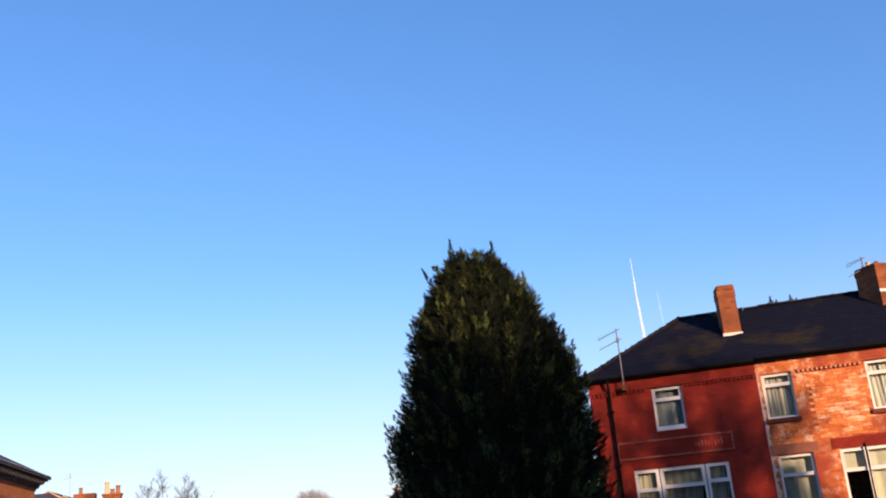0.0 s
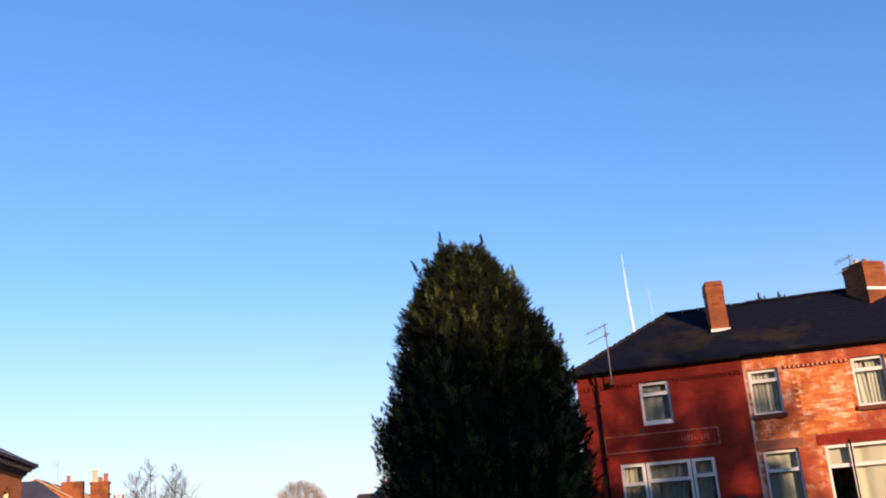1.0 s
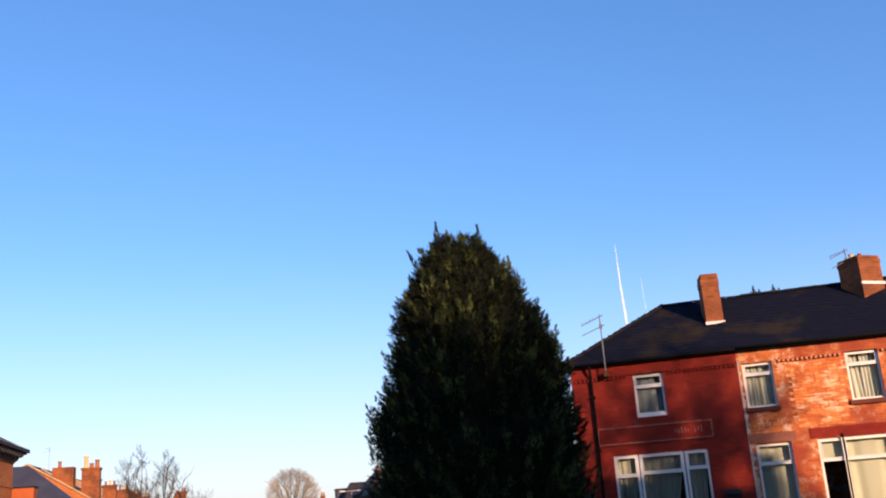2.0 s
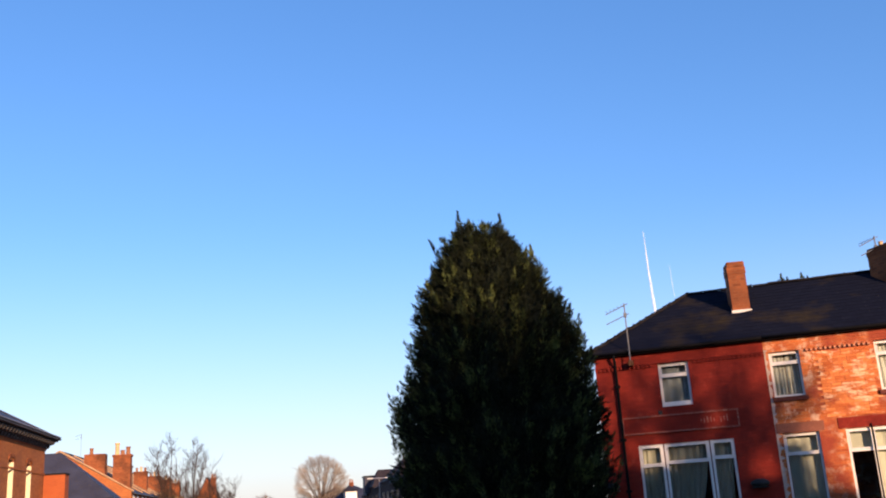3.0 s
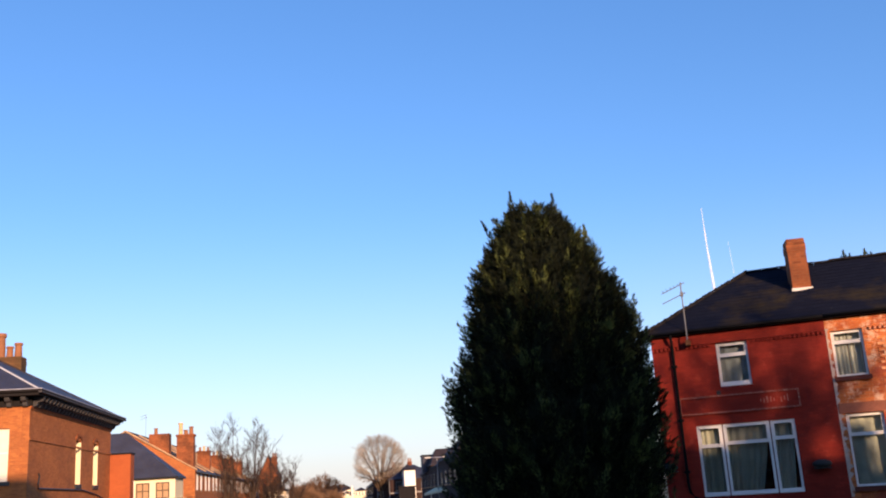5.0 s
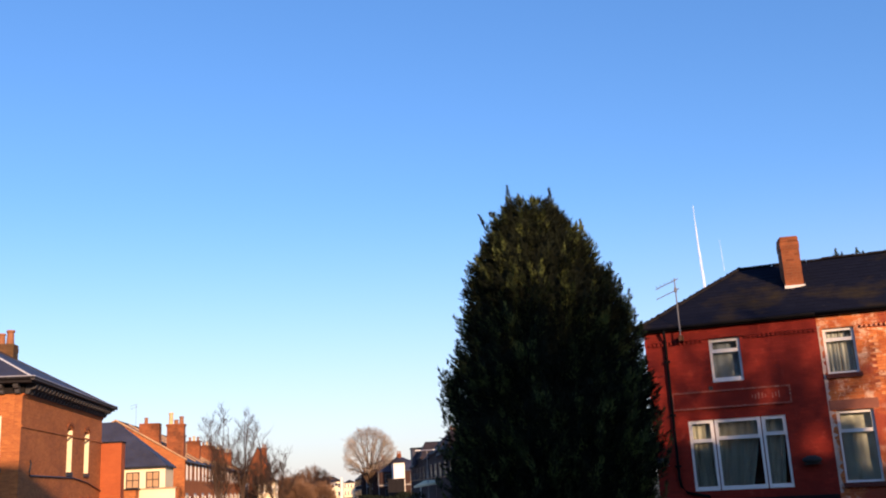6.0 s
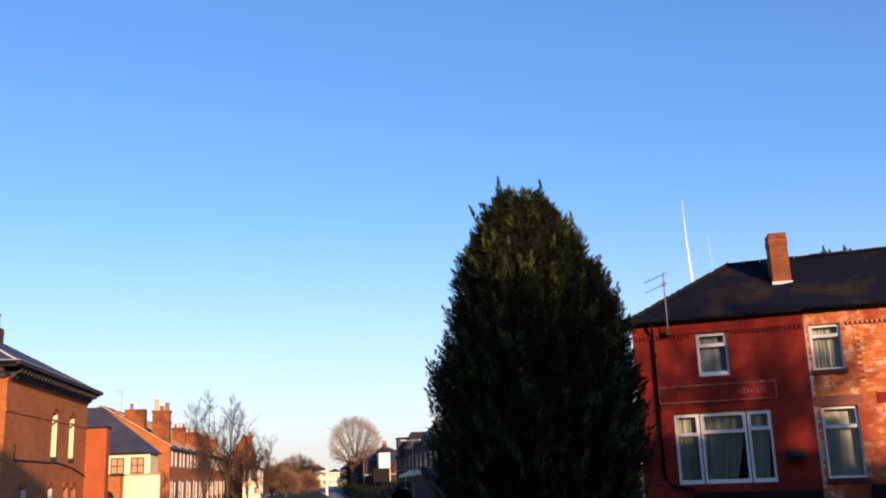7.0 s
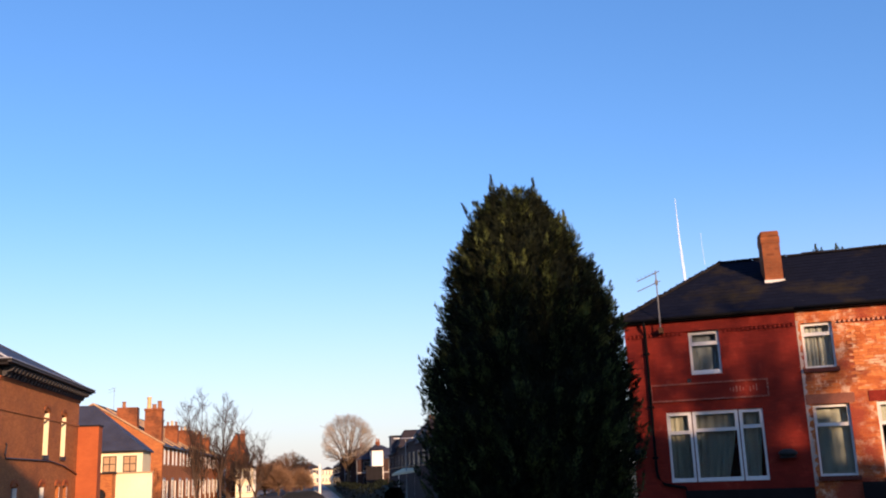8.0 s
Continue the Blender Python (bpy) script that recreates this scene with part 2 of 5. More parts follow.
def part(name, bm, material, parent=None, label="", smooth=False):
    me = bm if isinstance(bm, bpy.types.Mesh) else mesh_from(bm, name)
    if not me.materials:
        me.materials.append(material)
    if smooth:
        me.shade_smooth()
    ob = new(name, me)
    ob.parent = parent
    if label:
        tagged(ob, label)
    return ob


def thing(name, m, label, category, group="", kind=""):
    ob = new(name)
    ob.matrix_world = m
    return tagged(ob, label, category, group, kind)


def box(bm, x0, x1, y0, y1, z0, z1, bevel=0.0):
    vs = [bm.verts.new((x, y, z)) for x in (x0, x1) for y in (y0, y1) for z in (z0, z1)]
    fs = [bm.faces.new([vs[i] for i in q]) for q in ((0, 1, 3, 2), (4, 6, 7, 5), (0, 4, 5, 1), (2, 3, 7, 6), (0, 2, 6, 4), (1, 5, 7, 3))]
    if bevel:
        bmesh.ops.bevel(bm, geom=list({e for f in fs for e in f.edges}), offset=bevel, segments=2, affect="EDGES")
    return bm


def boxed(*a, bevel=0.0):
    return box(bmesh.new(), *a, bevel=bevel)


def slab(x0, x1, z0, z1, y0, y1, holes):
    """An upright wall along x between y0 and y1 with rectangular holes (x0, x1, z0, z1) through it."""
    bm = bmesh.new()
    xs = sorted({x0, x1, *[v for h in holes for v in h[:2]]})
    zs = sorted({z0, z1, *[v for h in holes for v in h[2:]]})
    xs, zs = [v for v in xs if x0 <= v <= x1], [v for v in zs if z0 <= v <= z1]
    verts = {}

    def vert(x, y, z):
        if (x, y, z) not in verts:
            verts[(x, y, z)] = bm.verts.new((x, y, z))
        return verts[(x, y, z)]

    def solid(i, j):
        if not (0 <= i < len(xs) - 1 and 0 <= j < len(zs) - 1):
            return False
        cx, cz = (xs[i] + xs[i + 1]) / 2, (zs[j] + zs[j + 1]) / 2
        return not any(h[0] < cx < h[1] and h[2] < cz < h[3] for h in holes)

    for i in range(len(xs) - 1):
        for j in range(len(zs) - 1):
            if not solid(i, j):
                continue
            a, b, c, d = xs[i], xs[i + 1], zs[j], zs[j + 1]
            bm.faces.new([vert(a, y0, c), vert(b, y0, c), vert(b, y0, d), vert(a, y0, d)])
            bm.faces.new([vert(a, y1, c), vert(a, y1, d), vert(b, y1, d), vert(b, y1, c)])
            for di, dj, q in ((-1, 0, ((a, c), (a, d))), (1, 0, ((b, d), (b, c))), (0, -1, ((b, c), (a, c))), (0, 1, ((a, d), (b, d)))):
                if not solid(i + di, j + dj):
                    (px, pz), (qx, qz) = q
                    bm.faces.new([vert(px, y0, pz), vert(qx, y0, qz), vert(qx, y1, qz), vert(px, y1, pz)])
    return bm


def prism(points, y0, y1):
    """Points (x, z) of an upright outline, run from y0 to y1."""
    bm = bmesh.new()
    a, b = [bm.verts.new((x, y0, z)) for x, z in points], [bm.verts.new((x, y1, z)) for x, z in points]
    n = len(points)
    bm.faces.new(a), bm.faces.new(b[::-1])
    for i in range(n):
        bm.faces.new((a[i], b[i], b[(i + 1) % n], a[(i + 1) % n]))
    bmesh.ops.recalc_face_normals(bm, faces=bm.faces)
    return bm


def thick_sheet(corners, thick):
    """A flat sheet with the given corners, thickened downwards."""
    bm = bmesh.new()
    a = [bm.verts.new(c) for c in corners]
    b = [bm.verts.new((c[0], c[1], c[2] - thick)) for c in corners]
    n = len(corners)
    bm.faces.new(a), bm.faces.new(b[::-1])
    for i in range(n):
        bm.faces.new((a[i], b[i], b[(i + 1) % n], a[(i + 1) % n]))
    bmesh.ops.recalc_face_normals(bm, faces=bm.faces)
    return bm


def tube(bm, pts, radii, sides=8):
    """A tube of changing radius along the points."""
    rings = []
    for i, p in enumerate(pts):
        p = Vector(p)
        ahead = (Vector(pts[min(i + 1, len(pts) - 1)]) - Vector(pts[max(i - 1, 0)])).normalized()
        side = ahead.orthogonal().normalized()
        up = ahead.cross(side)
        r = radii[i] if hasattr(radii, "__len__") else radii
        rings.append([bm.verts.new(p + (side * math.cos(k * math.tau / sides) + up * math.sin(k * math.tau / sides)) * r) for k in range(sides)])
    for a, b in zip(rings, rings[1:]):
        for k in range(sides):
            bm.faces.new((a[k], a[(k + 1) % sides], b[(k + 1) % sides], b[k]))
    bm.faces.new(rings[0][::-1]), bm.faces.new(rings[-1])
    return bm


def lathe(profile, sides=16, at=(0, 0, 0)):
    """Radius and height pairs, turned about the z axis."""
    bm = bmesh.new()
    rings = [[bm.verts.new((at[0] + r * math.cos(k * math.tau / sides), at[1] + r * math.sin(k * math.tau / sides), at[2] + z)) for k in range(sides)] for r, z in profile]
    for a, b in zip(rings, rings[1:]):
        for k in range(sides):
            bm.faces.new((a[k], a[(k + 1) % sides], b[(k + 1) % sides], b[k]))
    bm.faces.new(rings[0][::-1]), bm.faces.new(rings[-1])
    return bm


def slates(bm, origin, right, up, width_at, length, w=0.25, gauge=0.2, rng=random.Random(3)):
    """Courses of overlapping slates on a slope; width_at(v) gives the start and end along right at the height v on the slope."""
    right, up, origin = Vector(right).normalized(), Vector(up).normalized(), Vector(origin)
    out = right.cross(up).normalized()
    v, row = 0.0, 0
    while v < length - 0.05:
        a, b = width_at(v)
        x = a - (w / 2 if row % 2 else 0)
        while x < b:
            x0, x1 = max(a, x + 0.003), min(b, x + w - 0.003)
            if x1 - x0 > 0.03:
                lift, tail = 0.009 + rng.uniform(-0.002, 0.003), rng.uniform(-0.008, 0.008)
                top = min(length, v + gauge * 1.25)
                q = [origin + right * x0 + up * (v + tail) + out * lift, origin + right * x1 + up * (v + tail + rng.uniform(-0.004, 0.004)) + out * lift,
                     origin + right * x1 + up * top + out * 0.003, origin + right * x0 + up * top + out * 0.003]
                vs = [bm.verts.new(p) for p in q]
                bm.faces.new(vs)
                lo = [bm.verts.new(p - out * 0.006) for p in q[:2]]
                bm.faces.new((lo[0], lo[1], vs[1], vs[0]))
            x += w
        v += gauge
        row += 1
    return bm


def curtain_mesh(x0, x1, z0, z1, y, fold=0.1, depth=0.025, lean=0.0, rng=random.Random(5)):
    """Hanging cloth in folds; lean draws its lower right edge aside."""
    bm = bmesh.new()
    n, m = max(6, int((x1 - x0) / 0.02)), 8
    ph = rng.uniform(0, 6)
    grid = []
    for i in range(n + 1):
        s = i / n
        col = []
        for j in range(m + 1):
            h = j / m
            x = x0 + (x1 - x0) * s - lean * s * (1 - h) ** 1.5
            wave = math.sin(ph + s * (x1 - x0) / fold * 6.28 + math.sin(s * 9 + ph)) * depth * (0.6 + 0.4 * (1 - h))
            col.append(bm.verts.new((x, y + wave, z0 + (z1 - z0) * h)))
        grid.append(col)
    for i in range(n):
        for j in range(m):
            bm.faces.new((grid[i][j], grid[i + 1][j], grid[i + 1][j + 1], grid[i][j + 1]))
    return bm


def window(parent, x0, x1, z0, z1, y, mullions=(), transoms=None, bar=0.055, sill=None, label="white plastic window frame", curtains=(), cloth=None, sill_h=0.07, over=0.06):
    """A window in the wall's face at depth y: frame, one pane a light, sill and curtains. transoms: one height a light, or None."""
    xs = [x0, *mullions, x1]
    lights, sashes = [], []
    for i in range(len(xs) - 1):
        a, b = xs[i] + bar * (1 if i == 0 else 0.6), xs[i + 1] - bar * (1 if i == len(xs) - 2 else 0.6)
        tz = transoms[i] if transoms else None
        spans = [(z0 + bar, z1 - bar)]
        if tz:
            spans = [(z0 + bar, tz - bar * 0.55), (tz + bar * 0.55, z1 - bar)]
            # opening top light with its own narrow sash
            c, d = spans[1]
            s = 0.022
            sashes.append(slab(a, b, c, d, y - 0.012, y + 0.03, [(a + s, b - s, c + s, d - s)]))
        lights += [(a, b, c, d) for c, d in spans]
    bm = slab(x0, x1, z0, z1, y, y + 0.07, lights)
    frame_ob = part("window", bm, WHITE, parent, label)
    for sb in sashes:
        part("sash", sb, WHITE, frame_ob, "white plastic opening top light")
    for a, b, c, d in lights:
        pane = part("pane", boxed(a, b, y + 0.035, y + 0.041, c, d), GLASS, frame_ob, "clear glass pane")
        pane.visible_shadow = False
    for a, b, fold, lean in curtains:
        part("curtain", curtain_mesh(a, b, z0 + 0.03, z1 - 0.03, y + 0.16, fold, 0.03, lean), cloth or CURTAIN, frame_ob, "drawn pale curtain", smooth=True)
    if sill:
        part("sill", boxed(x0 - over, x1 + over, -0.07 if over else y - 0.03, y + 0.02, z0 - sill_h, z0, bevel=0.008), sill, frame_ob, "painted stone sill")
    return frame_ob


def pot(parent, x, y, z, h=0.55, r=0.12, material=None, cowl=False):
    p = part("chimney_pot", lathe([(r * 0.95, 0), (r * 0.9, 0.05), (r * 0.78, h * 0.75), (r * 0.8, h * 0.82), (r * 1.0, h * 0.88), (r * 0.95, h), (r * 0.6, h), (r * 0.6, h - 0.1)], 14, (x, y, z)), material or POT, parent, "round clay chimney pot", smooth=False)
    if cowl:
        bm = lathe([(r * 0.5, 0), (r * 0.5, 0.12), (r * 0.9, 0.16), (r * 0.2, 0.28)], 10, (x, y, z + h - 0.01))
        part("cowl", bm, METAL, p, "metal chimney cowl")
    return p


def aerial(name, m, h, spread, parent_label, standoff=0.05):
    """A roof aerial: mast, boom and cross rods."""
    ob = thing(name, m, parent_label, "aerial")
    part("mast", tube(bmesh.new(), [(0, 0, 0), (0, 0, h)], 0.018, 6), DULL_METAL, ob)
    for k, z in enumerate((h - 0.05, h - 0.32)):
        boom = part("boom", tube(bmesh.new(), [(0.10, 0, z + 0.03), (-spread, 0, z - 0.20)], 0.012, 6), DULL_METAL, ob)
        if k == 0:
            for j in range(5):
                x = -spread * (0.12 + 0.2 * j)
                part("rod", tube(bmesh.new(), [(x, -0.16, z + x * 0.3), (x, 0.16, z + x * 0.3)], 0.007, 5), DULL_METAL, boom)
    part("clamp", boxed(-0.035, 0.035, -0.035, 0.035, h - 0.38, h - 0.26), DULL_METAL, ob)
    part("bracket", boxed(-0.05, 0.05, -0.03, standoff, 0.0, 0.14), RUST_TWIG, ob, "rusty wall bracket")
    return ob


# ---------------------------------------------------------------- ground
def ground_height(y):
    return -0.8 * min(1.0, max(0.0, (y - 32) / 40))


STREET = Vector((-0.137, 0.9906, 0))
STREET_ANGLE = math.degrees(math.atan2(STREET.y, STREET.x))


def ground_sheet():
    bm = bmesh.new()
    xs = [-2500, -600, -200, -90, -50, -25, -10, 0, 10, 25, 50, 90, 200, 600, 2500]
    ys = [-2500, -600, -150, -50, -10, 10, 35, 50, 65, 80, 95, 140, 220, 400, 900, 2500]
    g = [[bm.verts.new((x, y, ground_height(y))) for y in ys] for x in xs]
    for i in range(len(xs) - 1):
        for j in range(len(ys) - 1):
            bm.faces.new((g[i][j], g[i + 1][j], g[i + 1][j + 1], g[i][j + 1]))
    return tagged(part("ground", bm, GROUND), "rough winter grass and bare earth ground", "ground", kind="structure")


def strip(name, material, label, category, lateral0, lateral1, lift, along=(-40, 600)):
    """A long strip beside the street's middle line, laid on the ground."""
    side = Vector((STREET.y, -STREET.x, 0))
    bm = bmesh.new()
    rows = []
    n = 64
    for i in range(n + 1):
        s = along[0] + (along[1] - along[0]) * i / n
        ends = []
        for lat in (lateral0, lateral1):
            p = STREET * s + side * lat
            ends.append((p.x, p.y, ground_height(p.y)))
        rows.append([bm.verts.new((ends[0][0], ends[0][1], ends[0][2] + lift)), bm.verts.new((ends[1][0], ends[1][1], ends[1][2] + lift)),
                     bm.verts.new((ends[1][0], ends[1][1], ends[1][2] - 0.2)), bm.verts.new((ends[0][0], ends[0][1], ends[0][2] - 0.2))])
    for a, b in zip(rows, rows[1:]):
        for k in range(4):
            bm.faces.new((a[k], b[k], b[(k + 1) % 4], a[(k + 1) % 4]))
    bm.faces.new(rows[0]), bm.faces.new(rows[-1][::-1])
    bmesh.ops.recalc_face_normals(bm, faces=bm.faces)
    return tagged(part(name, bm, material), label, category, kind="structure")


ground_sheet()
strip("road", ASPHALT, "worn grey asphalt road running down the street", "road", -8.5, -0.5, 0.02)
for a, b in ((-8.65, -8.5), (-0.5, -0.35)):
    strip("kerb", KERB, "grey stone kerb along the road", "kerb", a, b, 0.14)
for a, b in ((-11.6, -8.65), (-0.35, 2.6)):
    strip("pavement", PAVING, "grey concrete pavement beside the road", "pavement", a, b, 0.12)


# ---------------------------------------------------------------- corner house and its neighbour
HOUSE = Matrix.Translation((5.398, 25.434, 0)) @ Matrix.Rotation(radians(-19.6), 4, "Z")
EAVE, RIDGE_Z, HALF = 5.40, 7.17, 2.5
TAN = (RIDGE_Z - EAVE) / HALF


def dentils(x0, x1, z, gap_list, material, parent):
    """A course of small projecting header bricks, each a piece of its own."""
    me = mesh_from(boxed(0, 0.055, -0.05, 0.0, 0, 0.075), "dentil_mesh")
    me.materials.append(material)
    x = x0
    while x < x1 - 0.05:
        if not any(a < x + 0.03 < b for a, b in gap_list):
            part("dentil", me, material, parent).location = (x, 0, z)
        x += 0.112


def band(x0, x1, y0, y1, z0, z1):
    return boxed(x0, x1, y0, y1, z0, z1, bevel=0.006)


def ridge_line(a, b, parent, n_len=0.42, lift=0.02):
    """Half-round ridge tiles from a to b, each a piece of its own."""
    a, b = Vector(a), Vector(b)
    n = max(1, round((b - a).length / n_len))
    step = (b - a) / n
    me = bpy.data.meshes.get("ridge_tile_mesh")
    if not me:
        bm = bmesh.new()
        rings = []
        for x, r in ((0.0, 0.085), (0.40, 0.08), (0.405, 0.092), (0.45, 0.092)):
            rings.append([bm.verts.new((x, r * math.cos(k * math.pi / 6), r * 0.8 * math.sin(k * math.pi / 6) - 0.02)) for k in range(7)])
        for p, q in zip(rings, rings[1:]):
            for k in range(6):
                bm.faces.new((p[k], q[k], q[k + 1], p[k + 1]))
        bm.faces.new(rings[0]), bm.faces.new(rings[-1][::-1])
        bmesh.ops.recalc_face_normals(bm, faces=bm.faces)
        me = mesh_from(bm, "ridge_tile_mesh")
        me.materials.append(DARK_RIDGE)
    d = step.normalized()
    side = Vector((0, 0, 1)).cross(d).normalized()
    up = d.cross(side)
    turn = Matrix((d, side, up)).transposed().to_4x4()
    rng = random.Random(int(abs(a.x) * 100))
    for i in range(n):
        ob = new("ridge_tile", me)
        ob.parent = parent
        ob.matrix_local = Matrix.Translation(a + step * i + Vector((0, 0, lift + rng.uniform(-0.012, 0.012)))) @ turn


def chimney(parent, x, y, z0, z1, w, d, turn, pots=(), material=None, cap=0.16, label="square orange brick chimney stack"):
    """A brick stack with a corbelled head, flashing at its foot and its pots."""
    m = pose(x, y, 0, 0, 0, turn)
    bm = bmesh.new()
    box(bm, -w / 2, w / 2, -d / 2, d / 2, z0 - 0.6, z1 - cap)
    box(bm, -w / 2 - 0.014, w / 2 + 0.014, -d / 2 - 0.014, d / 2 + 0.014, z1 - cap, z1 - cap * 0.45)
    box(bm, -w / 2 - 0.005, w / 2 + 0.005, -d / 2 - 0.005, d / 2 + 0.005, z1 - cap * 0.45, z1, 0.02)
    st = part("chimney", bm, material or STACK, parent, label)
    st.matrix_local = m
    fl = part("flashing", boxed(-w / 2 - 0.03, w / 2 + 0.03, -d / 2 - 0.035, -d / 2 + 0.0, z0 - 0.03, z0 + 0.05), LEAD, st, "pale mortar flashing strip")
    for px, py, h, r, mat in pots:
        pot(st, px, py, z1 - 0.01, h, r, mat)
    return st


def corner_house():
    h = thing("corner_house", HOUSE, "end terrace house of dark red painted brick, hipped slate roof", "house", "terrace beside the conifer")
    x0, x1, depth = -0.62, 3.72, 5.0
    win_up, win_bay = (1.03, 1.81, 3.80, 4.93), (0.29, 2.69, 1.08, 2.86)
    part("front_wall", slab(x0, x1, 0.0, EAVE, 0.0, 0.24, [win_up, win_bay]), RED_PAINT, h)
    part("side_wall", boxed(x0, x0 + 0.24, 0.24, depth, 0.0, EAVE), RED_PAINT, h)
    part("back_wall", boxed(x0 + 0.24, x1, depth - 0.24, depth, 0.0, EAVE), RED_PAINT, h)
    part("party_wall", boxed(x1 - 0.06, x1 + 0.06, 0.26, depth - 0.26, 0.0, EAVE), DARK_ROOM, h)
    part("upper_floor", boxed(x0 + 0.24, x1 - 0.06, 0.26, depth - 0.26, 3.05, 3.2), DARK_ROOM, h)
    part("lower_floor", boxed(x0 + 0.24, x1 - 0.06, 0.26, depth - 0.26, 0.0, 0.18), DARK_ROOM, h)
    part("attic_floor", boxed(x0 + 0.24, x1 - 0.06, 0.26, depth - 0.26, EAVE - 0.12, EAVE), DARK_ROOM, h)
    part("plinth", band(0.62, 3.70, -0.09, -0.002, 0.0, 0.88), FASCIA, h, "black painted plinth")
    dentils(x0, x1, 4.86, [(0.95, 1.9)], RED_PAINT, h)
    part("string_course", band(x0, x1, -0.045, -0.002, 4.94, 5.0), RED_PAINT, h)
    # worn painted name board: raised frame and the remains of its lettering
    board = part("sign_board", boxed(-0.02, 2.86, -0.025, -0.002, 3.18, 3.56), RED_PAINT, h, "worn red painted sign board on the wall")
    bm = bmesh.new()
    for a in ((-0.04, 2.90, 3.56, 3.60), (-0.04, 2.90, 3.14, 3.18)):
        box(bm, a[0], a[1], -0.05, -0.003, a[2], a[3])
    box(bm, 2.86, 2.90, -0.048, -0.003, 3.18, 3.56), box(bm, -0.04, -0.02, -0.048, -0.003, 3.18, 3.56)
    part("moulding", bm, FLAKED, board, "flaking moulded border")
    rng = random.Random(8)
    for k, x in enumerate((1.95, 2.02, 2.10, 2.19, 2.27, 2.44, 2.52, 2.6)):
        part("letter_mark", boxed(x, x + rng.uniform(0.02, 0.045), -0.029, -0.0252, 3.29 + rng.uniform(0, 0.05), 3.40 + rng.uniform(0, 0.09)), FLAKED, board, "faint pale paint mark")
    # the wide flat cloth stands in for reflected sky; the narrow one is a curtain
    window(h, 1.03, 1.81, 3.86, 4.93, 0.07, (), [4.60], bar=0.06, sill=WHITE, sill_h=0.055, over=0.0, curtains=[(1.08, 1.60, 0.9, 0), (1.61, 1.76, 0.1, 0)], cloth=SKY_GREY_CLOTH)
    # three casements side by side, each in its own frame
    for a, b, tz, folds in ((0.29, 0.915, 2.33, [(0.35, 0.88, 0.16, 0.0)]), (0.945, 2.075, 2.37, [(0.99, 2.02, 0.19, 0.30)]), (2.105, 2.69, 2.41, [(2.15, 2.62, 0.17, 0.12)])):
        window(h, a, b, 1.13, 2.86, 0.03, (), [tz], bar=0.062, sill=WHITE, sill_h=0.045, over=0.0, curtains=folds)
    for x in (0.916, 2.076):
        part("mullion_strip", boxed(x, x + 0.028, 0.045, 0.09, 1.08, 2.858), SILL_RED, h, "dark joint between the casements")
    # roof: three slopes, slates laid over boards
    e = 0.16
    ze, xl, yb = EAVE - e * TAN + 0.06, x0 - e, depth + e
    rx = x0 + HALF
    R0, R1 = (rx, HALF, RIDGE_Z), (x1, HALF, RIDGE_Z)
    A, B, C, D = (xl, -e, ze), (x1, -e, ze), (x1, yb, ze), (xl, yb, ze)
    roof = part("roof", thick_sheet([A, B, R1, R0], 0.06), SLATE_MOSS_SUN, h, "hipped roof of dark weathered slate")
    part("hip_slope", thick_sheet([D, A, R0], 0.06), SLATE_MOSS_SUN, roof)
    part("back_slope", thick_sheet([C, D, R0, R1], 0.06), SLATE_MOSS_SUN, roof)
    run, rise = HALF + e, RIDGE_Z - ze
    slope = math.hypot(run, rise)
    bm = slates(bmesh.new(), A, (1, 0, 0), (0, run, rise), lambda v: (run * v / slope, x1 - xl), slope)
    tagged(part("slate_covering", bm, SLATE_MOSS_SUN, roof, "overlapping weathered slates"), kind="stuff")
    bm = slates(bmesh.new(), D, (0, -1, 0), (run, 0, rise), lambda v: (run * v / slope, (yb + e) - run * v / slope), slope)
    tagged(part("slate_covering", bm, SLATE_MOSS_SUN, roof, "overlapping weathered slates"), kind="stuff")
    ridge_line(R0, R1, roof)
    ridge_line(A, R0, roof)
    part("fascia", boxed(xl + 0.02, x1, -e + 0.02, -e + 0.05, ze - 0.11, ze - 0.03), GUTTER_BLACK, h, "black fascia board")
    part("soffit", boxed(xl + 0.02, x1, -e + 0.05, -0.002, ze - 0.11, ze - 0.08), FASCIA, h)
    part("side_fascia", boxed(xl + 0.02, xl + 0.05, -e + 0.05, yb, ze - 0.11, ze - 0.03), FASCIA, h)
    part("gutter", tube(bmesh.new(), [(xl, -e - 0.02, ze - 0.05), (x1, -e - 0.02, ze - 0.05)], 0.036, 10), GUTTER_BLACK, h, "black half-round gutter", smooth=True)
    bm = tube(bmesh.new(), [(-0.07, -e - 0.03, ze - 0.1), (-0.07, -0.12, ze - 0.3), (-0.07, -0.07, ze - 0.42), (-0.07, -0.06, 1.42), (-0.04, -0.06, 1.22), (0.10, -0.06, 1.06), (0.40, -0.06, 1.0), (0.62, -0.06, 0.96), (0.70, -0.06, 0.8), (0.70, -0.06, 0.15)], 0.036, 10)
    pipe = part("downpipe", bm, GUTTER_BLACK, h, "black cast iron downpipe", smooth=True)
    for z in (4.4, 3.0, 1.7):
        part("pipe_clip", boxed(-0.14, 0.0, -0.115, -0.002, z, z + 0.06), GUTTER_BLACK, pipe)
    chimney(h, 3.29, 1.46, 6.26, 7.67, 0.47, 0.6, 10, cap=0.34)
    return h


